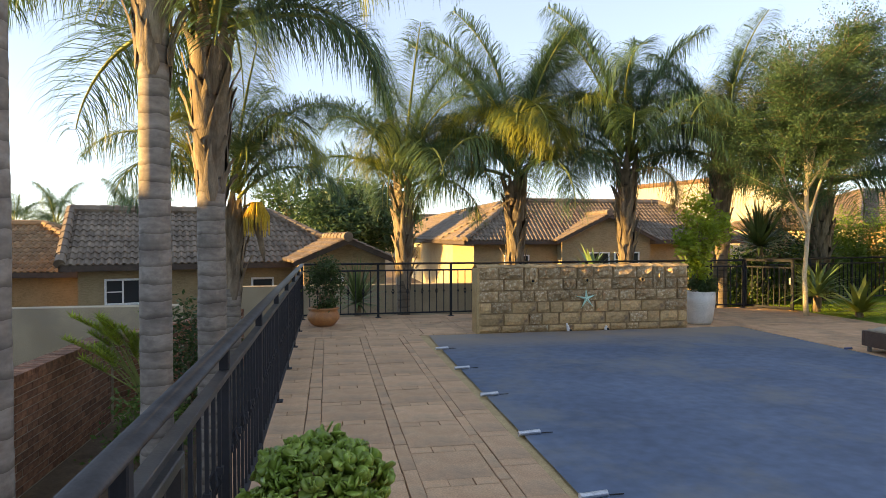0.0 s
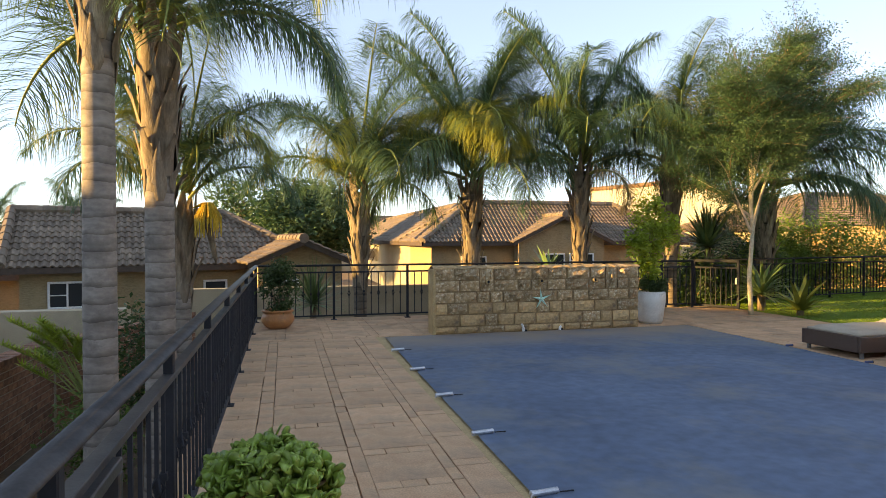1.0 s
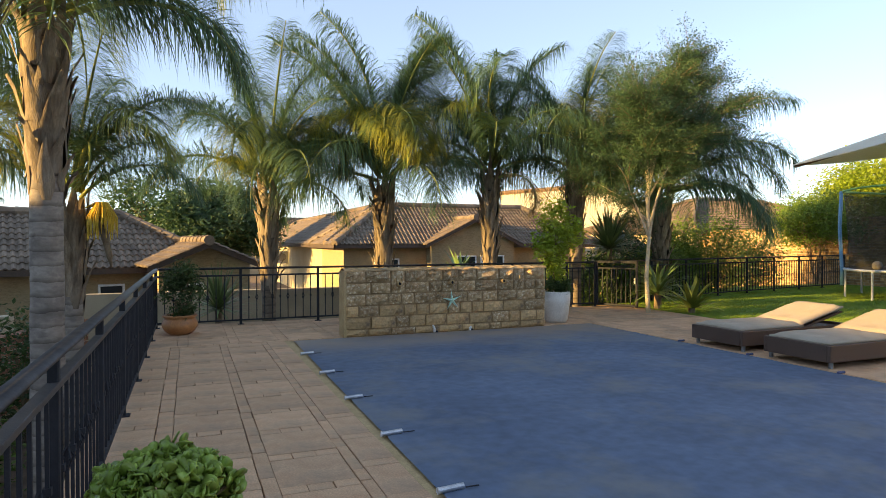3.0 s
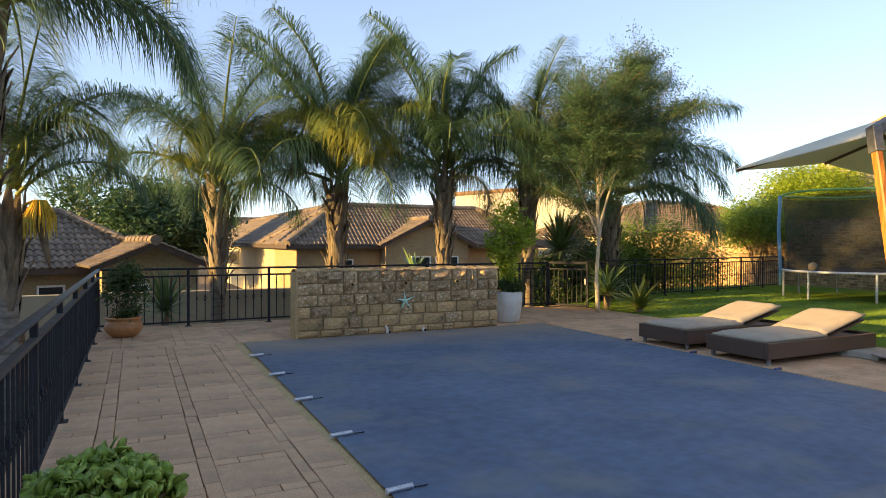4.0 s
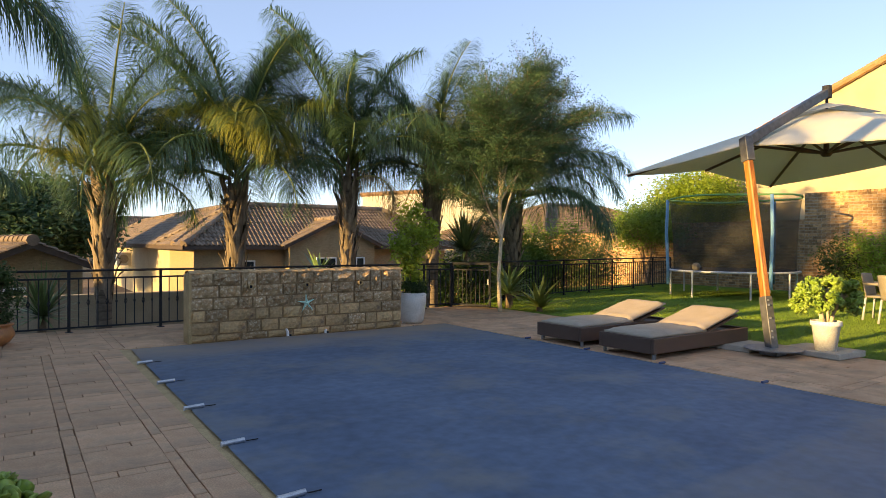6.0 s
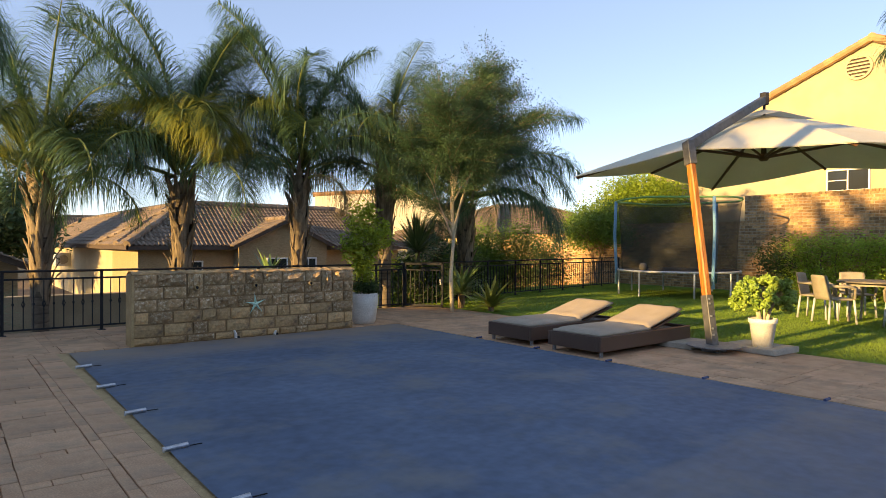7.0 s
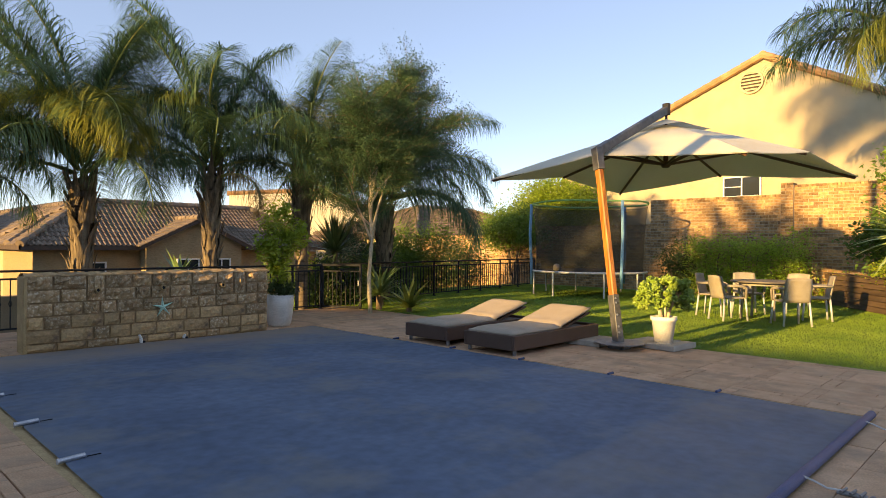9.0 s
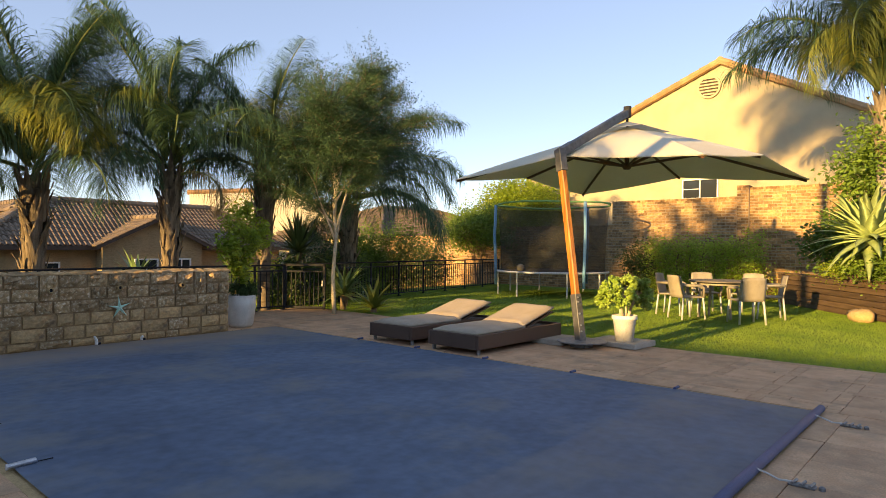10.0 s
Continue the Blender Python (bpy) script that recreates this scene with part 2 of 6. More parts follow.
def glass_mat():
    m = bpy.data.materials.new("window_glass")
    m.use_nodes = True
    b = m.node_tree.nodes["Principled BSDF"]
    b.inputs["Base Color"].default_value, b.inputs["Roughness"].default_value = (0.03, 0.035, 0.04, 1), 0.06
    return m


def net_mat():
    """Fine black safety net: mostly open weave."""
    m = bpy.data.materials.new("black_safety_net")
    m.use_nodes = True
    t = m.node_tree
    tr = t.nodes.new("ShaderNodeBsdfTransparent")
    mix = t.nodes.new("ShaderNodeMixShader")
    b = t.nodes["Principled BSDF"]
    b.inputs["Base Color"].default_value, b.inputs["Roughness"].default_value = (0.03, 0.028, 0.02, 1), 0.8
    mix.inputs[0].default_value = 0.5
    t.links.new(tr.outputs[0], mix.inputs[1])
    t.links.new(b.outputs[0], mix.inputs[2])
    t.links.new(mix.outputs[0], t.nodes["Material Output"].inputs[0])
    return m


def dusty_rim(m):
    """Pale dust that the wind has left along the cover's end by the stone wall."""
    t = m.node_tree
    N, L = t.nodes.new, t.links.new
    bs = t.nodes["Principled BSDF"]
    src = bs.inputs["Base Color"].links[0].from_socket
    tc, sp, nz, mr, mu, mx = N("ShaderNodeTexCoord"), N("ShaderNodeSeparateXYZ"), N("ShaderNodeTexNoise"), N("ShaderNodeMapRange"), N("ShaderNodeMath"), N("ShaderNodeMix")
    L(tc.outputs["Object"], sp.inputs[0])
    L(tc.outputs["Object"], nz.inputs["Vector"])
    nz.inputs["Scale"].default_value, nz.inputs["Detail"].default_value = 1.6, 4
    mr.inputs["From Min"].default_value, mr.inputs["From Max"].default_value = 6.1, 7.2
    mr.inputs["To Max"].default_value = 1.9
    L(sp.outputs[1], mr.inputs["Value"])
    mu.operation = "MULTIPLY"
    L(mr.outputs[0], mu.inputs[0])
    L(nz.outputs[0], mu.inputs[1])
    mx.data_type = "RGBA"
    # greyer, trodden panel at the roller's end
    m2, m3, ad, n2 = N("ShaderNodeMapRange"), N("ShaderNodeMath"), N("ShaderNodeMath"), N("ShaderNodeTexNoise")
    n2.inputs["Scale"].default_value, n2.inputs["Detail"].default_value = 2.6, 5
    L(tc.outputs["Object"], n2.inputs["Vector"])
    m2.inputs["From Min"].default_value, m2.inputs["From Max"].default_value = 0.86, 0.80
    m2.inputs["To Max"].default_value = 0.5
    L(sp.outputs[1], m2.inputs["Value"])
    m3.operation = "MULTIPLY"
    L(m2.outputs[0], m3.inputs[0])
    L(n2.outputs[0], m3.inputs[1])
    L(mu.outputs[0], ad.inputs[0])
    L(m3.outputs[0], ad.inputs[1])
    L(ad.outputs[0], mx.inputs[0])
    L(src, mx.inputs[6])
    mx.inputs[7].default_value = (0.27, 0.225, 0.185, 1)
    L(mx.outputs[2], bs.inputs["Base Color"])


dusty_rim(M_COVER)
M_GLASS, M_NET = glass_mat(), net_mat()


# ---- mesh helpers ----
class Geo:
    """Vertices and faces gathered for one mesh."""

    def __init__(self):
        self.v, self.f = [], []

    def add(self, vs, fs, m=None):
        k = len(self.v)
        self.v += [tuple(m @ Vector(p)) for p in vs] if m is not None else [tuple(p) for p in vs]
        self.f += [tuple(i + k for i in f) for f in fs]
        return self

    def box(self, x0, x1, y0, y1, z0, z1, bevel=0.0, m=None):
        c = bevel
        if c <= 0:
            vs = [(x, y, z) for z in (z0, z1) for y in (y0, y1) for x in (x0, x1)]
            return self.add(vs, [(0, 2, 3, 1), (4, 5, 7, 6), (0, 1, 5, 4), (2, 6, 7, 3), (0, 4, 6, 2), (1, 3, 7, 5)], m)
        bm = bmesh.new()
        for sx, x in ((1, x0), (-1, x1)):
            for sy, y in ((1, y0), (-1, y1)):
                for sz, z in ((1, z0), (-1, z1)):
                    bm.verts.new((x, y + sy * c, z + sz * c)), bm.verts.new((x + sx * c, y, z + sz * c)), bm.verts.new((x + sx * c, y + sy * c, z))
        bmesh.ops.convex_hull(bm, input=bm.verts)
        bmesh.ops.dissolve_limit(bm, angle_limit=0.02, verts=bm.verts, edges=bm.edges)
        bm.verts.index_update()
        self.add([v.co.copy() for v in bm.verts], [[v.index for v in f.verts] for f in bm.faces], m)
        bm.free()
        return self

    def tube(self, pts, radii, sides=10, caps=True, m=None):
        """A tube along a line of points with a radius at each (or one)."""
        pts = [Vector(p) for p in pts]
        if not isinstance(radii, (list, tuple)):
            radii = [radii] * len(pts)
        vs, fs = [], []
        side = None
        for i, p in enumerate(pts):
            d = (pts[min(i + 1, len(pts) - 1)] - pts[max(i - 1, 0)]).normalized()
            if side is None:
                side = d.orthogonal().normalized()
            side = (side - d * side.dot(d)).normalized()
            up = d.cross(side)
            for k in range(sides):
                a = 2 * math.pi * k / sides
                vs.append(p + (side * math.cos(a) + up * math.sin(a)) * radii[i])
        for i in range(len(pts) - 1):
            for k in range(sides):
                a, b = i * sides + k, i * sides + (k + 1) % sides
                fs.append((a, b, b + sides, a + sides))
        if caps:
            fs += [tuple(range(sides - 1, -1, -1)), tuple((len(pts) - 1) * sides + k for k in range(sides))]
        return self.add(vs, fs, m)

    def lathe(self, profile, sides=28, m=None, sx=1.0, sy=1.0):
        """A turned shape from (radius, height) pairs."""
        vs = [(r * sx * math.cos(2 * math.pi * k / sides), r * sy * math.sin(2 * math.pi * k / sides), z) for r, z in profile for k in range(sides)]
        fs = [(i * sides + k, i * sides + (k + 1) % sides, (i + 1) * sides + (k + 1) % sides, (i + 1) * sides + k) for i in range(len(profile) - 1) for k in range(sides)]
        fs += [tuple(range(sides - 1, -1, -1)), tuple((len(profile) - 1) * sides + k for k in range(sides))]
        return self.add(vs, fs, m)

    def mesh(self, name, material, smooth=False):
        me = bpy.data.meshes.new(name)
        me.from_pydata(self.v, [], self.f)
        me.materials.append(material)
        if smooth:
            me.polygons.foreach_set("use_smooth", [True] * len(me.polygons))
        me.update()
        return me


def part(name, geo, material, parent=None, label="", smooth=False, m=None):
    """One mesh object, under a thing or a part where a parent is given."""
    ob = new(name, geo if isinstance(geo, bpy.types.Mesh) else geo.mesh(name, material, smooth))
    if m is not None:
        ob.matrix_basis = m
    if parent is not None:
        ob.parent = parent
    if label:
        tagged(ob, label)
    return ob


def thing(name, label, category, m=None, group="", kind=""):
    ob = new(name)
    ob.empty_display_size = 0.1
    if m is not None:
        ob.matrix_basis = m
    return tagged(ob, label, category, group, kind)


def setting(name, geo, material, label, category, smooth=False):
    return tagged(part(name, geo, material, smooth=smooth), label, category, kind="structure")


def rotz(p, a):
    c, s = math.cos(a), math.sin(a)
    return Vector((p[0] * c - p[1] * s, p[0] * s + p[1] * c, p[2]))


def leaf_cloud(centres, count, size, spread, aspect=2.2, droop=0.0, seed=1):
    """A mesh of many small folded leaves scattered round the centres."""
    r = np.random.RandomState(seed)
    c = np.array(centres, dtype=float)[r.randint(0, len(centres), count)]
    p = c + r.normal(0, 1, (count, 3)) * np.array(spread)
    d = r.normal(0, 1, (count, 3))
    d[:, 2] = d[:, 2] * 0.6 - droop
    d /= np.linalg.norm(d, axis=1)[:, None]
    q = np.cross(d, r.normal(0, 1, (count, 3)))
    q /= np.linalg.norm(q, axis=1)[:, None]
    n = np.cross(d, q)
    ln = size * r.uniform(0.6, 1.3, (count, 1))
    w = ln / aspect
    a, b = p - d * ln * 0.5, p + d * ln * 0.5
    l, rr = p + q * w * 0.5 + n * w * 0.18, p - q * w * 0.5 + n * w * 0.18
    v = np.stack([a, l, b, rr], 1).reshape(-1, 3)
    k = np.arange(count)[:, None] * 4
    f = np.concatenate([k + np.array([[0, 2, 1]]), k + np.array([[0, 3, 2]])], 1).reshape(-1, 3)
    g = Geo()
    g.v, g.f = v.tolist(), f.tolist()
    return g


# ---- ground, terrace, lawn ----
g = Geo()
S = 1200
g.add([(-S, -S, GROUND), (S, -S, GROUND), (S, S, GROUND), (-S, S, GROUND)], [(0, 1, 2, 3)])
setting("ground", g, M_SOIL, "bare brown soil of the lower plots all round", "ground")
setting("terrace", Geo().box(-0.42, 8.82, -9, 9.95, GROUND - 0.2, -0.035), M_JOINT, "raised pool terrace with a sandy joint bed", "terrace")
setting("lawn", Geo().box(8.824, 19.6, -9, 13.0, GROUND - 0.2, -0.015), M_LAWN, "sunlit green lawn beside the paving", "lawn")


def grass_blades():
    r = np.random.RandomState(3)
    n = 270000
    x = 8.86 + (r.rand(n) ** 1.25) * 10.2
    y = r.uniform(-2.2, 12.2, n)
    p = np.stack([x, y, np.full(n, -0.016)], 1)
    a = r.uniform(0, 2 * math.pi, n)
    h = r.uniform(0.015, 0.04, n)
    side = np.stack([np.cos(a), np.sin(a), np.zeros(n)], 1) * (0.0026 + 0.0003 * (x - 8))[:, None]
    tip = p + np.stack([r.normal(0, 0.018, n), r.normal(0, 0.018, n), h], 1)
    v = np.stack([p - side, p + side, tip], 1).reshape(-1, 3)
    f = np.arange(3 * n).reshape(-1, 3)
    me = bpy.data.meshes.new("grass")
    me.vertices.add(3 * n)
    me.vertices.foreach_set("co", v.ravel())
    me.loops.add(3 * n)
    me.loops.foreach_set("vertex_index", f.ravel())
    me.polygons.add(n)
    me.polygons.foreach_set("loop_start", np.arange(0, 3 * n, 3))
    me.materials.append(M_BLADE)
    me.update(calc_edges=True)
    tagged(new("grass", me), "short green lawn grass, golden in low sun", "grass", kind="stuff")


grass_blades()


# ---- houses ----
def roof_slope(geo, a, b, up, length, ta=0.0, tb=0.0, row=0.27, wide=0.165):
    """Rows of curved tiles on the slope above the eave a-b; ta, tb: how far the ends draw in per metre of slope."""
    a, b, up = Vector(a), Vector(b), Vector(up).normalized()
    along = (b - a).normalized()
    n = along.cross(up)
    rows = max(1, round(length / row))
    for i in range(rows):
        s0, s1 = length * i / rows, length * (i + 1) / rows + 0.05
        full = (b - a).length
        lo, hi = ta * s0, full - tb * s0
        if hi - lo <= 0.05:
            break
        cols = max(1, round(full / wide))
        for j in range(int(lo / full * cols), min(cols, int(hi / full * cols) + 1)):
            vs = []
            for s, lift in ((s0, 0.045), (min(s1, length), 0.012)):
                for k in range(5):
                    u = min(max(full * (j + k / 4) / cols, lo), hi)
                    hump = 0.04 * math.sin(math.pi * min(1, k / 4 * 1.5)) if k < 3 else -0.012
                    vs.append(a + along * u + up * s + n * (lift + hump))
            k0 = len(geo.v)
            geo.v += [tuple(p) for p in vs]
            geo.f += [(k0 + k, k0 + k + 1, k0 + k + 6, k0 + k + 5) for k in range(4)]
            geo.v += [tuple(vs[k] - n * 0.04) for k in range(5)]
            geo.f += [(k0 + 10 + k, k0 + 11 + k, k0 + k + 1, k0 + k) for k in range(4)]


def ridge_caps(geo, a, b):
    a, b = Vector(a), Vector(b)
    n = max(1, round((b - a).length / 0.36))
    for i in range(n):
        p, q = a.lerp(b, i / n), a.lerp(b, (i + 1.1) / n)
        geo.tube([p, q], [0.135, 0.115], 8)


def window(parent, centre, w, h, facing, panes=2, depth=0.06):
    """A white-framed window on a wall; facing: degrees about z from looking along -y."""
    m = Matrix.Translation(centre) @ pose(0, 0, 0, 0, 0, facing)
    win = part("window", Geo().box(-w / 2, w / 2, -0.01, 0.03, -h / 2, h / 2, m=m), M_GLASS, parent, "dark reflecting window with a white frame")
    fr = Geo()
    for x0, x1, z0, z1 in ((-w / 2 - 0.05, w / 2 + 0.05, h / 2, h / 2 + 0.05), (-w / 2 - 0.05, w / 2 + 0.05, -h / 2 - 0.05, -h / 2), (-w / 2 - 0.05, -w / 2, -h / 2, h / 2), (w / 2, w / 2 + 0.05, -h / 2, h / 2)):
        fr.box(x0, x1, -depth, 0.02, z0, z1, 0.006, m=m)
    for i in range(1, panes):
        x = -w / 2 + w * i / panes
        fr.box(x - 0.02, x + 0.02, -depth + 0.01, 0.0, -h / 2, h / 2, m=m)
    fr.box(-w / 2, 0 if panes > 1 else w / 2, -depth + 0.02, -0.012, -0.012, 0.012, m=m)
    part("frame", fr, M_WHITE, win)
    part("sill", Geo().box(-w / 2 - 0.09, w / 2 + 0.09, -depth - 0.06, 0.02, -h / 2 - 0.13, -h / 2 - 0.055, 0.01, m=m), M_CONC, win)
    return win


def hip_house(label, x0, x1, y0, y1, eave, rise, tile=M_TILE, wall=M_PLASTER, over=0.45, group="houses", gable=False):
    """A single-storey house with a hipped roof whose ridge runs along its longer side."""
    h = thing("house", label, "house", group=group)
    part("wall", Geo().box(x0, x1, y0, y1, GROUND - 0.3, eave + 0.02), wall, h)
    X0, X1, Y0, Y1 = x0 - over, x1 + over, y0 - over, y1 + over
    w = min(X1 - X0, Y1 - Y0) / 2
    L = math.hypot(w, rise)
    t = w / L
    geo, caps = Geo(), Geo()
    tl = 0.0 if gable else t
    roof_slope(geo, (X0, Y0, eave), (X1, Y0, eave), (0, w, rise), L, tl, t)
    roof_slope(geo, (X1, Y0, eave), (X1, Y1, eave), (-w, 0, rise), L, t, t)
    roof_slope(geo, (X1, Y1, eave), (X0, Y1, eave), (0, -w, rise), L, t, tl)
    if gable:
        ym = (Y0 + Y1) / 2
        part("gable_wall", Geo().add([(x0, y0, eave), (x0, y1, eave), (x0, ym, eave + rise - 0.1), (x0 + 0.2, y0, eave), (x0 + 0.2, y1, eave), (x0 + 0.2, ym, eave + rise - 0.1)], [(2, 1, 0), (3, 4, 5), (0, 3, 5, 2), (1, 2, 5, 4)]), wall, h)
    else:
        roof_slope(geo, (X0, Y1, eave), (X0, Y0, eave), (w, 0, rise), L, t, t)
    if X1 - X0 > Y1 - Y0:
        r0, r1 = Vector((X0 + (0 if gable else w), (Y0 + Y1) / 2, eave + rise)), Vector((X1 - w, (Y0 + Y1) / 2, eave + rise))
        ends = (((X0, Y0), r0), ((X0, Y1), r0), ((X1, Y0), r1), ((X1, Y1), r1))
    else:
        r0, r1 = Vector(((X0 + X1) / 2, Y0 + w, eave + rise)), Vector(((X0 + X1) / 2, Y1 - w, eave + rise))
        ends = (((X0, Y0), r0), ((X1, Y0), r0), ((X0, Y1), r1), ((X1, Y1), r1))
    up = Vector((0, 0, 0.06))
    ridge_caps(caps, r0 + up, r1 + up)
    for (x, y), r in ends:
        ridge_caps(caps, Vector((x, y, eave)) + up, r + up)
    roof = part("roof", geo, tile, h, "curved clay roof tiles in rows")
    tagged(roof, kind="stuff")
    tagged(part("ridge", caps, tile, roof), kind="stuff")
    under = Geo()
    under.add([(X0, Y0, eave), (X1, Y0, eave), (X1, Y1, eave), (X0, Y1, eave), r0 - up, r1 - up], [(3, 2, 1, 0), (0, 1, 5, 4), (2, 3, 4, 5), (1, 2, 5), (3, 0, 4)] if X1 - X0 > Y1 - Y0 else [(3, 2, 1, 0), (1, 2, 5, 4), (3, 0, 4, 5), (0, 1, 4), (2, 3, 5)])
    part("roof_board", under, M_FASCIA, roof)
    fas = Geo()
    for a, b in (((X0, Y0), (X1, Y0)), ((X1, Y0), (X1, Y1)), ((X1, Y1), (X0, Y1)), ((X0, Y1), (X0, Y0))):
        fas.box(min(a[0], b[0]) - 0.02, max(a[0], b[0]) + 0.02, min(a[1], b[1]) - 0.02, max(a[1], b[1]) + 0.02, eave - 0.13, eave + 0.01)
    part("fascia", fas, M_FASCIA, h)
    return h


def gable_porch(house, x0, x1, y0, y1, eave, rise, tile=M_TILE, wall=M_PLASTER):
    """A wing whose gable end faces -y."""
    xm = (x0 + x1) / 2
    part("gable_wall", Geo().add([(x0, y0, GROUND), (x1, y0, GROUND), (x1, y0, eave), (xm, y0, eave + rise), (x0, y0, eave), (x0, y1, GROUND), (x1, y1, GROUND), (x1, y1, eave), (xm, y1, eave + rise), (x0, y1, eave)],
         [(0, 1, 2, 3, 4), (9, 8, 7, 6, 5), (1, 6, 7, 2), (5, 0, 4, 9), (2, 7, 8, 3), (4, 3, 8, 9)]), wall, house)
    o = 0.3
    hx = (x1 - x0) / 2 + o
    L = math.hypot(hx, rise * hx / (hx - o))
    r = rise * hx / (hx - o)
    geo = Geo()
    e = eave - (r - rise)
    roof_slope(geo, (x0 - o, y1, e + 0.03), (x0 - o, y0 - o, e + 0.03), (hx, 0, r), L)
    roof_slope(geo, (x1 + o, y0 - o, e + 0.03), (x1 + o, y1, e + 0.03), (-hx, 0, r), L)
    ro = part("porch_roof", geo, tile, house)
    tagged(ro, kind="stuff")
    caps = Geo()
    ridge_caps(caps, (xm, y0 - o, e + r + 0.08), (xm, y1, e + r + 0.08))
    tagged(part("ridge", caps, tile, ro), kind="stuff")
    b = Geo()
    for s in (-1, 1):
        ex, ez = xm + s * hx, e
        b.add([(ex, y0 - o + 0.02, ez - 0.08), (ex, y0 - o + 0.02, ez + 0.06), (xm, y0 - o + 0.02, e + r + 0.06), (xm, y0 - o + 0.02, e + r - 0.1), (ex, y0 - o + 0.06, ez - 0.08), (ex, y0 - o + 0.06, ez + 0.06), (xm, y0 - o + 0.06, e + r + 0.06), (xm, y0 - o + 0.06, e + r - 0.1)],
              [(0, 1, 2, 3), (7, 6, 5, 4), (0, 3, 7, 4), (1, 5, 6, 2)])
    part("bargeboard", b, M_FASCIA, ro)


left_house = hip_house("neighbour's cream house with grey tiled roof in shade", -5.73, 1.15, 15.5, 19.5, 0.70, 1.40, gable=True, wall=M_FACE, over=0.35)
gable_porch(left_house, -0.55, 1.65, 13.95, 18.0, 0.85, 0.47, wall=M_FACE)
window(left_house, (-4.75, 15.485, 0.03), 0.72, 0.56, 0)
window(left_house, (-1.35, 15.485, 0.0), 0.5, 0.5, 0, 1)
window(left_house, (0.05, 13.93, 0.1), 0.75, 0.4, 0)
# the house stands askew to the terrace
CORNER = Vector((-6.08, 15.15, 0))
left_house.matrix_basis = Matrix.Translation(CORNER) @ pose(0, 0, 0, 0, 0, 14) @ Matrix.Translation(-CORNER)
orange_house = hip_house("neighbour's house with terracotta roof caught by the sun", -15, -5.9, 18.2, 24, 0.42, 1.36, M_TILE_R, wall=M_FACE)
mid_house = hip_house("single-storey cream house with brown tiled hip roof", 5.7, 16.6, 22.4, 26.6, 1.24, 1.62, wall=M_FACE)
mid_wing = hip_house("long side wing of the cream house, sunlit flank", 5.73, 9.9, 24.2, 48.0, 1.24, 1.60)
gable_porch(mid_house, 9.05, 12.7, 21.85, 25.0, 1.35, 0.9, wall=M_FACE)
window(mid_house, (11.7, 21.83, 0.5), 0.95, 0.5, 0, 3)
window(mid_house, (10.55, 21.83, 0.5), 0.75, 0.5, 0, 2)
window(mid_house, (7.4, 22.38, 0.35), 0.9, 0.6, 0)
far_wing = hip_house("far house with brown tiled roof", 4.2, 14.0, 51.0, 58.0, 1.2, 2.1)

# cream gabled house beyond the fence and the grey-roofed one beside it
far_house = hip_house("far cream house behind the palms", 27.0, 36.0, 33.0, 40.0, 2.0, 1.2, M_TILE_O)
side_house = hip_house("low house with grey-brown tiled roof behind trees", 20.0, 31.0, 19.5, 26.5, 1.85, 1.5)
# added out of view; its ridge height sets where the terrace falls into shade
west_blocker = hip_house("unseen plain house added to the west to shade the terrace", -20.0, -12.6, -14.0, 12.6, 2.3, 1.76)
own_house = hip_house("house that the terrace belongs to, plain plaster", -7.0, 8.0, -17.0, -6.2, 2.5, 1.6)


def cream_gable():
    """A gable end turned to the evening sun, beyond the far railing."""
    h = thing("house", "pale cream gable wall in full sun behind palms", "house", Matrix.Translation((16.1, 29.6, 0)) @ pose(0, 0, 0, 0, 0, -32), "houses")
    pts = [(0, GROUND), (10.5, GROUND), (10.5, 2.0), (4.8, 4.25), (0, 3.95)]
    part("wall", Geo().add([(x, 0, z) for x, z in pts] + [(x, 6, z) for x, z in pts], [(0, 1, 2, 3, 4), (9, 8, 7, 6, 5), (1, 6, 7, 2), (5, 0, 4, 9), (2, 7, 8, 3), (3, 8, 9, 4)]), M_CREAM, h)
    caps = Geo()
    ridge_caps(caps, (-0.1, 0.05, 4.0), (4.8, 0.05, 4.31))
    ridge_caps(caps, (10.6, 0.05, 2.02), (4.8, 0.05, 4.31))
    tagged(part("verge", caps, M_TILE_O, h), kind="stuff")
    return h


cream_gable()


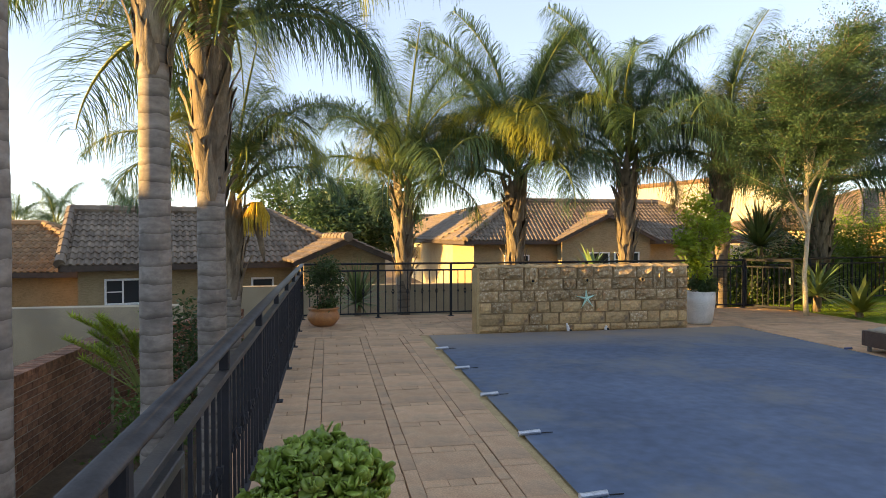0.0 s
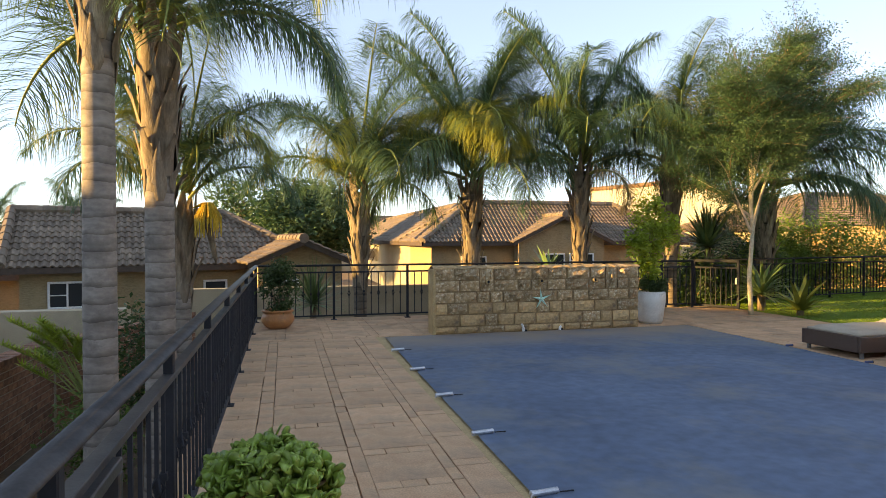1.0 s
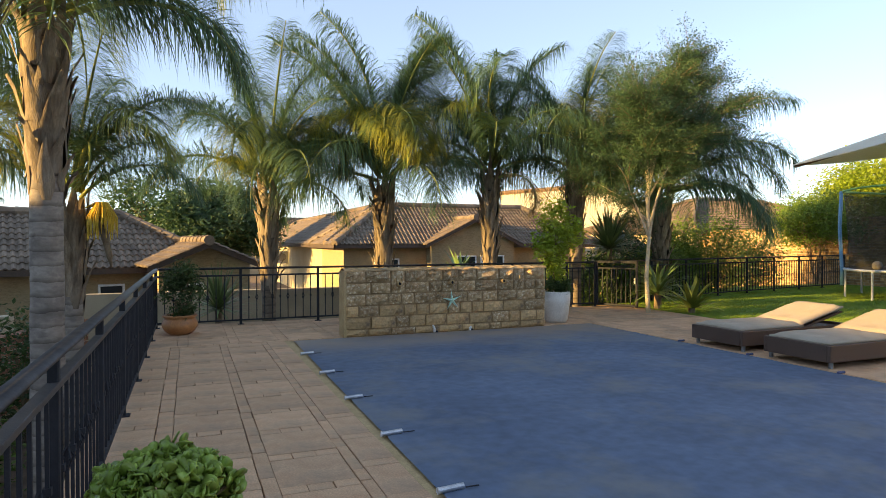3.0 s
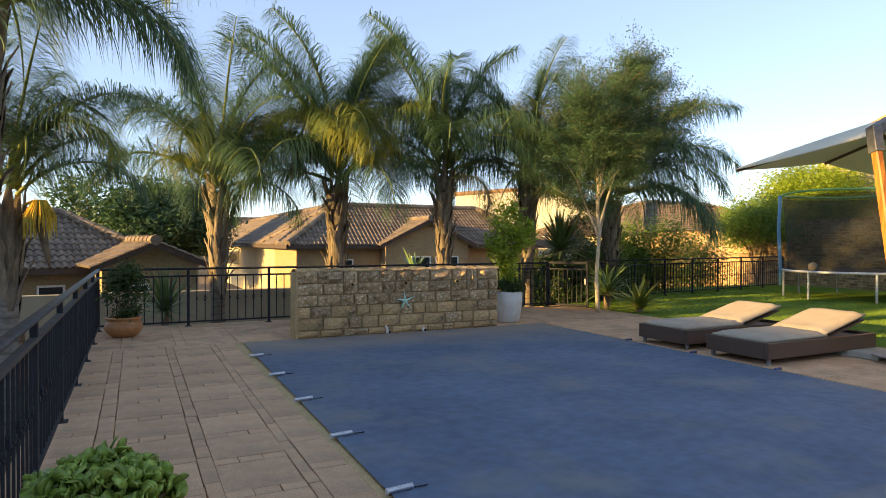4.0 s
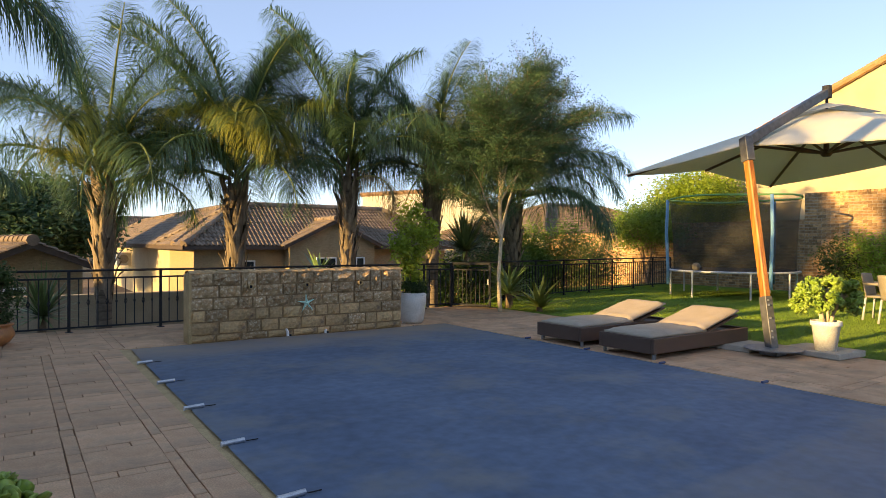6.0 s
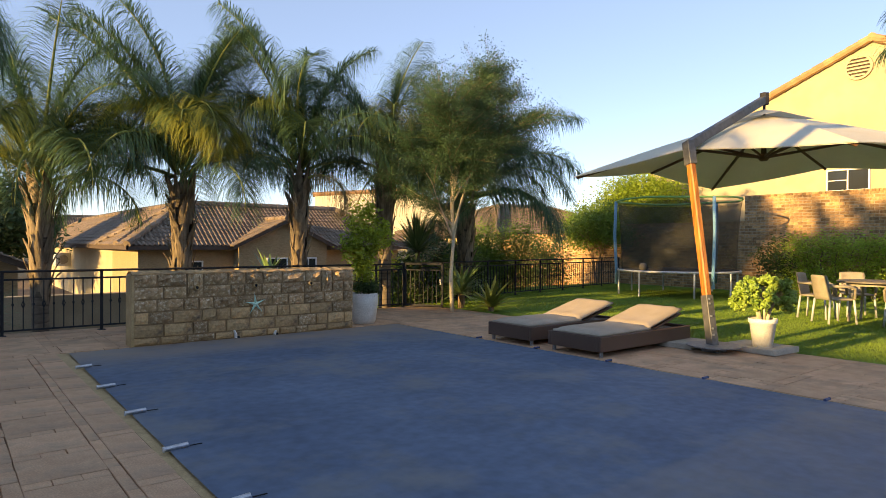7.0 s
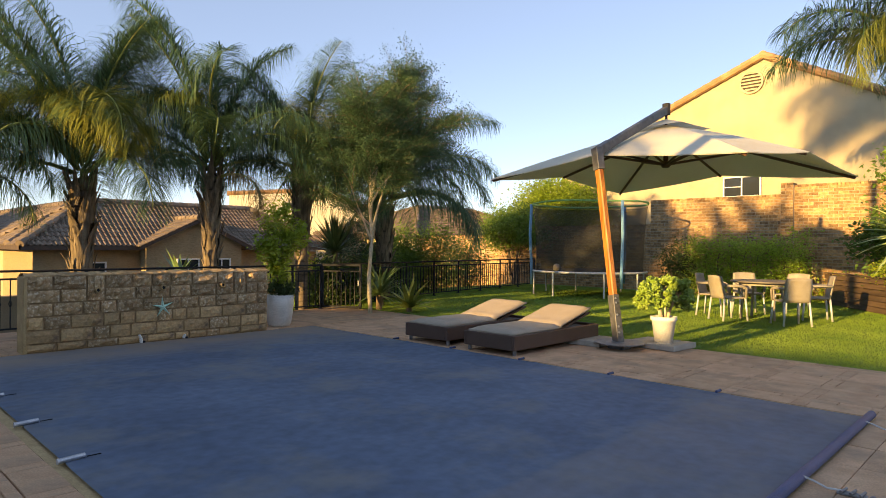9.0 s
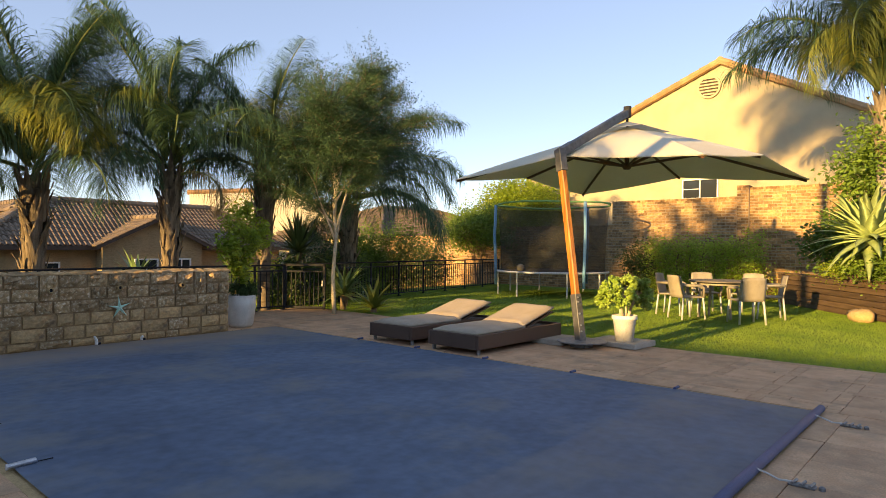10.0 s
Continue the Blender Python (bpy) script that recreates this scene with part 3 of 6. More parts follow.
def right_house():
    """The tall gabled house behind the boundary wall; its gable faces -x."""
    h = thing("house", "tall cream plastered gable end in golden sun", "house", group="houses")
    x0, y0, y1, ym = 23.0, 0.9, 13.7, 5.75
    ridge, low, high = 7.77, 5.24, 4.45
    g = Geo()
    g.add([(x0, y0, GROUND), (x0, y1, GROUND), (x0, y1, high), (x0, ym, ridge), (x0, y0, low), (x0 + 9, y0, GROUND), (x0 + 9, y1, GROUND), (x0 + 9, y1, high), (x0 + 9, ym, ridge), (x0 + 9, y0, low)],
          [(4, 3, 2, 1, 0), (5, 6, 7, 8, 9), (0, 5, 9, 4), (6, 1, 2, 7), (2, 3, 8, 7), (3, 4, 9, 8)])
    part("wall", g, M_PLASTER, h)
    r = Geo()
    for yy, zz in ((y0 - 0.35, low - 0.18), (y1 + 0.35, high - 0.12)):
        up = Vector((0, ym - yy, ridge - zz))
        a, b = (x0 - 0.12, yy, zz + 0.02), (x0 + 9.2, yy, zz + 0.02)
        if yy > ym:
            a, b = b, a
        roof_slope(r, a, b, up, up.length)
    ro = part("roof", r, M_TILE_O, h)
    tagged(ro, kind="stuff")
    caps = Geo()
    ridge_caps(caps, (x0 - 0.15, ym, ridge + 0.07), (x0 + 9, ym, ridge + 0.07))
    for yy, zz in ((y0 - 0.35, low - 0.16), (y1 + 0.35, high - 0.1)):
        ridge_caps(caps, (x0 - 0.08, yy, zz + 0.05), (x0 - 0.08, ym, ridge + 0.07))
    tagged(part("verge", caps, M_TILE_O, ro), kind="stuff")
    window(h, (x0 - 0.02, 6.4, 3.47), 1.15, 0.62, 270, 2)
    v = Geo()
    m = Matrix.Translation((x0 - 0.01, 6.13, 7.0)) @ pose(0, 0, 0, 0, 270, 0)
    v.lathe([(0.36, 0.0), (0.40, 0.0), (0.40, 0.07), (0.33, 0.07), (0.33, 0.01)], 24, m)
    vent = part("vent", v, M_PLASTER, h, "round louvred gable vent")
    part("backing", Geo().lathe([(0.34, 0.0), (0.34, 0.012)], 24, m), M_FASCIA, vent)
    for i in range(6):
        z = -0.28 + i * 0.11
        w = math.sqrt(max(0.01, 0.34 ** 2 - z * z))
        part("slat", Geo().box(x0 - 0.075, x0 - 0.02, 6.13 - w, 6.13 + w, 7.0 + z, 7.0 + z + 0.055), M_PLASTER, vent)
    return h


right_house()


# ---- brick and plaster boundary walls ----
def brick_wall(name, label, a, b, base, top, material, mortar, limit=None, thick=0.22, course=0.086, lengthb=0.235, one_side=1, seed=5):
    """A wall of single bricks on its seen face, from plan point a to b; a stretch of it in single pieces, the rest joined."""
    a, b = Vector((*a, 0)), Vector((*b, 0))
    L = (b - a).length
    ang = math.atan2(b.y - a.y, b.x - a.x)
    m = Matrix.Translation(a) @ Matrix.Rotation(ang, 4, "Z")
    w = setting(name, Geo().box(0, L, 0, thick, base, top - 0.004), mortar, label, "wall")
    w.matrix_basis = m
    r = random.Random(seed)
    full = Geo().box(0.006, lengthb - 0.006, -0.006, 0.05, 0.006, course - 0.006).mesh("brick", material)
    half = Geo().box(0.006, lengthb / 2 - 0.006, -0.006, 0.05, 0.006, course - 0.006).mesh("brick", material)
    rest = Geo()
    n = int((top - base) / course)
    count = 0
    z0 = top - n * course
    for i in range(n):
        x = -lengthb / 2 if i % 2 else 0.0
        while x < L - 0.02:
            s, e = max(x, 0), min(x + lengthb, L)
            z = z0 + i * course
            if limit and limit[0] <= s <= limit[1] and count < 290 and abs((e - s) - lengthb) < 0.01:
                part("brick", full, material, w, m=Matrix.Translation((s, r.uniform(-0.004, 0.004), z)))
                count += 1
            elif e - s > 0.03:
                d = r.uniform(-0.004, 0.004)
                rest.box(s + 0.006, e - 0.006, -0.006 + d, 0.05, z + 0.006, z + course - 0.006)
            x += lengthb
    x = 0.0
    while x < L - 0.02:
        e = min(x + 0.086, L)
        rest.box(x + 0.005, e - 0.005, -0.016, thick + 0.012, top - 0.01, top + 0.055 + r.uniform(-0.004, 0.004))
        x = e
    tagged(part("brickwork", rest, material, w), kind="stuff")
    return w


brick_wall("wall_brick_left", "low brown face-brick garden wall outside the terrace", (-3.0, 3.2), (-2.9, 8.6), GROUND, -0.08, M_BRICK, M_BRICKMORTAR, (1.5, 4.5))
brick_wall("wall_brick_step", "lower stretch of brown face-brick garden wall", (-2.88, 8.64), (-1.5, 12.1), GROUND, -0.12, M_BRICK, M_BRICKMORTAR)
setting("wall_plaster_left", Geo().box(-12, -3.2, 11.6, 11.8, GROUND, 0.02, 0.01).box(-5.9, -2.6, 11.5, 11.82, GROUND, 0.09, 0.01), M_PLASTER_G, "beige plastered boundary wall between the plots", "wall")
# added out of view to keep low sun off the left plaster wall
setting("wall_west_shade", Geo().box(-12.4, -12.2, 8.6, 17.0, GROUND, 2.0, 0.01), M_PLASTER_G, "unseen plastered wall added to the west to cast shade", "wall")
setting("wall_plaster_back", Geo().box(-2.2, 8.2, 13.3, 13.5, GROUND, 0.3, 0.01), M_PLASTER_G, "beige plastered boundary wall behind the palms", "wall")
# the garden's brick boundary wall, facing the terrace, in three heights
brick_wall("wall_east", "tall golden face-brick boundary wall", (19.5, 8.0), (19.5, 4.15), -0.05, 2.82, M_BRICK_T, M_BRICKMORTAR, (0.3, 2.6))
brick_wall("wall_east_high", "higher stretch of face-brick boundary wall", (19.5, 3.83), (19.5, -8.0), -0.05, 3.06, M_BRICK_T, M_BRICKMORTAR)
brick_wall("wall_east_low", "lower stretch of face-brick boundary wall", (19.55, 14.5), (19.55, 8.0), -0.4, 2.05, M_BRICK_T, M_BRICKMORTAR)
brick_wall("wall_pier", "brick pier on the boundary wall", (19.42, 4.15), (19.42, 3.83), -0.05, 3.12, M_BRICK_T, M_BRICKMORTAR, thick=0.35)
brick_wall("wall_north_east", "brick boundary wall behind the garden fence", (20.5, 19.5), (19.55, 14.4), GROUND, 1.75, M_BRICK_T, M_BRICKMORTAR)


# ---- pool cover and surround ----
def pool_cover():
    """The cover stretched over the pool, with faint sags and creases."""
    x0, x1, y0, y1 = 1.515, 6.38, -0.28, 7.5
    nx, ny = 90, 200
    g = Geo()
    for j in range(ny + 1):
        for i in range(nx + 1):
            u, v = i / nx, j / ny
            y = y0 + (y1 - y0) * v
            x = (x0 + 0.012 * (y - 3)) * (1 - u) + x1 * u
            edge = min(1.0, 6 * min(u, 1 - u), 6 * min(v, 1 - v))
            z = 0.007 + 0.004 * edge + 0.006 * edge * noise.noise((x * 0.9, y * 0.9, 0)) + 0.003 * noise.noise((x * 3, y * 2.2, 4))
            z += 0.005 * edge * max(0, 1 - abs((x - 2.35) + 0.02 * math.sin(y * 3)) / 0.05)
            z += 0.005 * math.exp(-((math.hypot(x - 3.35, (y - 4.6) * 0.8) - 0.52) / 0.04) ** 2)
            z += sum(0.006 * math.exp(-((y - q) / 0.05) ** 2) for q in (6.34, 5.17, 4.05, 2.96, 1.89, 0.82))
            g.v.append((x, y, z))
    g.f = [(j * (nx + 1) + i, j * (nx + 1) + i + 1, (j + 1) * (nx + 1) + i + 1, (j + 1) * (nx + 1) + i) for j in range(ny) for i in range(nx)]
    c = thing("pool_cover", "blue vinyl pool cover, dusty and creased, stretched flat", "pool cover")
    part("sheet", g, M_COVER, c, smooth=True)
    part("roller_hem", Geo().tube([(1.44, -0.31, 0.033), (6.4, -0.31, 0.033)], 0.031, 14), M_COVER_HEM, c, "rolled blue hem round a pole", smooth=True)
    for y in (6.34, 5.17, 4.05, 2.96, 1.89, 0.82):
        t = part("batten_end", Geo().tube([(1.48, y, 0.026), (1.63, y + 0.01, 0.03)], 0.017, 12), M_TUBE, c, "silver aluminium batten end")
        part("strap", Geo().box(1.64, 1.72, y - 0.002, y + 0.004, 0.02, 0.026), M_BLACK, t)
        part("cap", Geo().tube([(1.473, y, 0.026), (1.484, y, 0.026)], 0.019, 12), M_ALU, t)
    for y in (5.45, 4.33, 3.2, 2.02, 0.9):
        t = part("batten_end", Geo().tube([(6.36, y, 0.018), (6.45, y, 0.018)], 0.013, 12), M_COVER_HEM, c)
        part("cap", Geo().tube([(6.45, y, 0.018), (6.456, y, 0.018)], 0.014, 12), M_BLACK, t)
    return c


pool_cover()
for x in (4.42, 6.05):
    t = thing("tie_down", "white rope and steel tensioner holding the pool cover", "tie-down", group="pool cover tie-downs")
    part("rope", Geo().tube([(x, -0.325, 0.05), (x + 0.012, -0.39, 0.03), (x + 0.004, -0.45, 0.012), (x + 0.01, -0.52, 0.016)], 0.006, 8), M_ROPE, t)
    b = Geo().box(x - 0.02, x + 0.04, -0.64, -0.5, 0.0, 0.012, 0.003)
    for k in range(3):
        b.tube([(x - 0.03, -0.525 - 0.045 * k, 0.02), (x + 0.05, -0.535 - 0.045 * k, 0.02)], 0.008, 8)
    part("tensioner", b, M_STEEL, t)
    part("anchor", Geo().lathe([(0.018, 0), (0.018, 0.016), (0.007, 0.025)], 10, Matrix.Translation((x + 0.01, -0.67, 0.0))), M_STEEL, t)


# ---- stone feature wall ----
def stone_block(w, h, rough, seed, material=M_STONE):
    """One split-faced block: a bulging, uneven front, w by h, 50 triangles at most."""
    nx, nz = 6, 4
    r = random.Random(seed)
    g = Geo()
    for j in range(nz):
        for i in range(nx):
            u, v = i / (nx - 1), j / (nz - 1)
            e = i in (0, nx - 1) or j in (0, nz - 1)
            d = r.uniform(0, 0.004) if e else 0.012 + rough * r.random() ** 1.6
            g.v.append((w * (u + (0 if e else r.uniform(-0.07, 0.07))), -d, h * (v + (0 if e else r.uniform(-0.07, 0.07)))))
    g.f = [(j * nx + i, j * nx + i + 1, (j + 1) * nx + i + 1, (j + 1) * nx + i) for j in range(nz - 1) for i in range(nx - 1)]
    k = len(g.v)
    g.v += [(0, 0.05, 0), (w, 0.05, 0), (w, 0.05, h), (0, 0.05, h)]
    bl, br, tl, tr = 0, nx - 1, (nz - 1) * nx, nz * nx - 1
    g.f += [(k, k + 1) + tuple(range(br, -1, -1)), (k + 3,) + tuple(range(tl, tr + 1)) + (k + 2,), (k,) + tuple(j * nx for j in range(nz)) + (k + 3,), (k + 1, k + 2) + tuple(j * nx + nx - 1 for j in range(nz - 1, -1, -1))]
    return g.mesh("stone", material)


def stone_wall():
    x0, x1, yf, yb, top = 2.3, 5.58, 7.58, 7.86, 0.95
    w = setting("wall_feature", Geo().box(x0 + 0.01, x1 - 0.01, yf + 0.02, yb, -0.06, top), M_MORTAR, "low split-sandstone water-feature wall at the pool's end", "wall")
    r = random.Random(11)
    courses = [(0.0, 0.105), (0.105, 0.275), (0.275, 0.44), (0.44, 0.605), (0.605, 0.77), (0.77, 0.945)]
    seed = 0
    tall = [(2.98, 3.2), (5.0, 5.2)]
    for xa, xb in tall:
        seed += 1
        part("stone", stone_block(xb - xa - 0.024, 0.32, 0.07, seed + 900, M_STONE_W), M_STONE, w, m=Matrix.Translation((xa + 0.012, yf, 0.613)))
    for i, (za, zb) in enumerate(courses):
        x = x0
        while x < x1 - 0.01:
            wd = r.choice((0.2, 0.26, 0.3, 0.34, 0.38))
            if x1 - x - wd < 0.16:
                wd = x1 - x
            if i > 3:
                stop = [p for p in tall if x - 0.001 <= p[0] < x + wd + 0.12]
                if any(p[0] <= x + 0.001 for p in stop):
                    x = stop[0][1]
                    continue
                if stop:
                    wd = stop[0][0] - x
            seed += 1
            rough = (0.02, 0.022, 0.03, 0.045, 0.06, 0.07)[i]
            hb = zb - za - 0.016
            part("stone", stone_block(wd - 0.024, hb - 0.006, rough, seed, M_STONE_W if i > 2 or seed % 5 == 0 else M_STONE), M_STONE, w, m=Matrix.Translation((x + 0.012, yf + 0.004 + r.uniform(-0.006, 0.006), za + 0.008)))
            x += wd
    for i, (za, zb) in enumerate(courses):
        y = yb
        for wd in ((0.28,) if i % 2 else (0.16, 0.12)):
            seed += 1
            part("stone", stone_block(wd - 0.014, zb - za - 0.014, 0.02, seed), M_STONE, w, m=Matrix.Translation((x0 + 0.012, y - 0.007, za + 0.007)) @ pose(0, 0, 0, 0, 0, -90))
            part("stone", stone_block(wd - 0.014, zb - za - 0.014, 0.02, seed + 500), M_STONE, w, m=Matrix.Translation((x1 - 0.012, y - wd + 0.007, za + 0.007)) @ pose(0, 0, 0, 0, 0, 90))
            y -= wd
    # lighter strip puts the sunlight on the stone end into its colour
    part("end_render", Geo().box(x0 - 0.022, x0 + 0.02, yf - 0.006, yb + 0.01, -0.03, top - 0.02, 0.008), M_COPE, w, "pale ochre strip standing in for sunlight on the wall's end")
    x = x0 - 0.01
    while x < x1:
        wd = min(r.uniform(0.14, 0.3), x1 + 0.01 - x)
        g = Geo()
        for v in (0, 1, 2, 3):
            for u in range(4):
                edge = v in (0, 3)
                g.v.append((x + wd * u / 3, yf - 0.012 + (yb - yf + 0.02) * v / 3 + r.uniform(-0.01, 0.01), top + (-0.012 if edge else 0.012) + r.uniform(0, 0.02)))
        g.f = [(v * 4 + u, v * 4 + u + 1, v * 4 + u + 5, v * 4 + u + 4) for v in range(3) for u in range(3)]
        k = len(g.v)
        g.v += [(p[0], p[1], top - 0.02) for p in g.v[:4]] + [(p[0], p[1], top - 0.02) for p in g.v[12:16]]
        g.f += [(k + u, k + u + 1, u + 1, u) for u in range(3)] + [(12 + u, 13 + u, k + 5 + u, k + 4 + u) for u in range(3)]
        part("cap_stone", g.mesh("cap_stone", M_STONE), M_STONE, w)
        x += wd
    return w


stone_wall()
for x in (3.09, 3.92, 4.79):
    sp = thing("water_spout", "short clay spout pipe set in the stone wall", "spout", group="water spouts")
    g = Geo()
    g.lathe([(0.022, -0.05), (0.034, -0.05), (0.034, 0.09), (0.024, 0.09), (0.022, 0.0)], 14, Matrix.Translation((x, 7.57, 0.735)) @ pose(0, 0, 0, 82, 0, 0))
    pipe = part("pipe", g, M_ROCK, sp, smooth=True)
    # black disc paints the shade of the hollow pipe
    part("bore_shade", Geo().lathe([(0.001, 0.06), (0.023, 0.06), (0.023, 0.062), (0.001, 0.062)], 12, Matrix.Translation((x, 7.57, 0.735)) @ pose(0, 0, 0, 82, 0, 0)), M_BLACK, pipe, "black disc standing in for shade inside the pipe")


def star():
    g = Geo()
    pts = []
    for k in range(10):
        a = math.pi / 2 + math.pi * k / 5 + 0.08
        rr = 0.16 if k % 2 == 0 else 0.034
        pts.append((rr * math.cos(a), 0.0, rr * math.sin(a)))
    g.add(pts + [(0, -0.035, 0), (0, 0.01, 0)], [(k, (k + 1) % 10, 10) for k in range(10)] + [((k + 1) % 10, k, 11) for k in range(10)], Matrix.Translation((3.92, 7.518, 0.475)))
    s = part("starfish_ornament", g, M_STAR)
    tagged(s, "mint-green metal starfish hung on the stone wall", "ornament")


star()
for x, h, t in ((3.63, 0.12, 0.5), (4.21, 0.07, -0.2)):
    v = thing("pool_fitting", "small white plastic pipe fitting at the wall's foot", "fitting")
    part("elbow", Geo().tube([(x, 7.5, 0.012), (x - 0.012 * t, 7.5, h * 0.6), (x - 0.06 * t, 7.49, h)], [0.022, 0.02, 0.014], 10), M_WHITE, v)
    part("nozzle", Geo().lathe([(0.02, 0), (0.02, 0.025)], 10, Matrix.Translation((x + 0.03, 7.49, 0.01))), M_BLACK, v)


# ---- railings ----
def baluster_mesh(ornate):
    g = Geo().box(-0.007, 0.007, -0.007, 0.007, 0.085, 0.80)
    if ornate:
        for k in range(4):
            a = math.pi / 2 * k
            g.tube([(0.006 * math.cos(a), 0.006 * math.sin(a), 0.40), (0.03 * math.cos(a + 0.6), 0.03 * math.sin(a + 0.6), 0.445), (0.006 * math.cos(a + 1.2), 0.006 * math.sin(a + 1.2), 0.49)], 0.005, 5)
    else:
        g.box(-0.014, 0.014, -0.014, 0.014, 0.43, 0.46)
    return g.mesh("baluster", M_BLACK)


BALUSTERS = baluster_mesh(False), baluster_mesh(True)
POST = Geo().box(-0.02, 0.02, -0.02, 0.02, -0.05, 0.915, 0.004).mesh("post", M_BLACK)
FOOT = Geo().box(-0.05, 0.05, -0.05, 0.05, -0.04, 0.008, 0.003).mesh("foot_plate", M_BLACK)


def railing(label, a, b, bays, top_material=M_BLACK, last=0.0):
    """bays of one width, and a last narrow one where last is given"""
    a, b = Vector((*a, 0)), Vector((*b, 0))
    L = (b - a).length
    m = Matrix.Translation(a) @ Matrix.Rotation(math.atan2(b.y - a.y, b.x - a.x), 4, "Z")
    f = thing("fence", label, "fence", m, "garden railings")
    ov = Geo()
    prof = [(0.036 * math.cos(k * math.pi / 6), 0.018 * math.sin(k * math.pi / 6)) for k in range(12)]
    ov.add([(x, y, 0.925 + z) for x in (0, L) for y, z in prof], [(k, (k + 1) % 12, (k + 1) % 12 + 12, k + 12) for k in range(12)] + [tuple(range(11, -1, -1)), tuple(range(12, 24))])
    part("handrail", ov, top_material, f, smooth=True)
    part("upper_rail", Geo().box(0, L, -0.024, 0.024, 0.795, 0.822, 0.003), top_material, f)
    part("bottom_rail", Geo().box(0, L, -0.018, 0.018, 0.06, 0.085, 0.003), M_BLACK, f)
    stops = [(L - last) * i / bays for i in range(bays + 1)] + ([L] if last else [])
    for i, u in enumerate(stops):
        p = part("post", POST, M_BLACK, f, m=Matrix.Translation((u, 0, 0)))
        part("foot_plate", FOOT, M_BLACK, p)
        if i + 1 < len(stops):
            w = stops[i + 1] - u
            n = round(w / 0.128)
            for k in range(1, n):
                part("baluster", BALUSTERS[1 if k % 2 == 0 else 0], M_BLACK, f, m=Matrix.Translation((u + w * k / n, 0, 0)))
    return f


railing("black steel railing with worn handrail along the terrace edge", (-0.235, -1.11), (-0.235, 9.62), 8, M_GREYRAIL)
railing("black steel railing along the far edge of the terrace", (-0.24, 9.62), (8.12, 9.8), 6, last=0.7)
railing("black steel garden railing between lawn and shrubs", (8.9, 10.2), (18.6, 11.9), 8)


def gate():
    m = Matrix.Translation((8.14, 9.8, 0)) @ pose(0, 0, 0, 0, 0, math.degrees(math.atan2(9.05 - 9.8, 8.58 - 8.14)))
    g = thing("gate", "open black steel garden gate with upright bars", "gate", m)
    fr = Geo()
    for x0, x1, z0, z1 in ((0, 0.05, 0.04, 0.96), (0.85, 0.90, 0.02, 0.96), (0, 0.9, 0.91, 0.96), (0, 0.9, 0.79, 0.82), (0, 0.9, 0.04, 0.08)):
        fr.box(x0, x1, -0.02, 0.02, z0, z1, 0.004)
    part("gate_frame", fr, M_BLACK, g)
    for k in range(1, 8):
        part("baluster", BALUSTERS[k % 2], M_BLACK, g, m=Matrix.Translation((0.05 + 0.1 * k, 0, 0)))
    part("latch", Geo().box(0.83, 0.87, -0.05, -0.02, 0.5, 0.62, 0.004), M_STEEL, g)


gate()


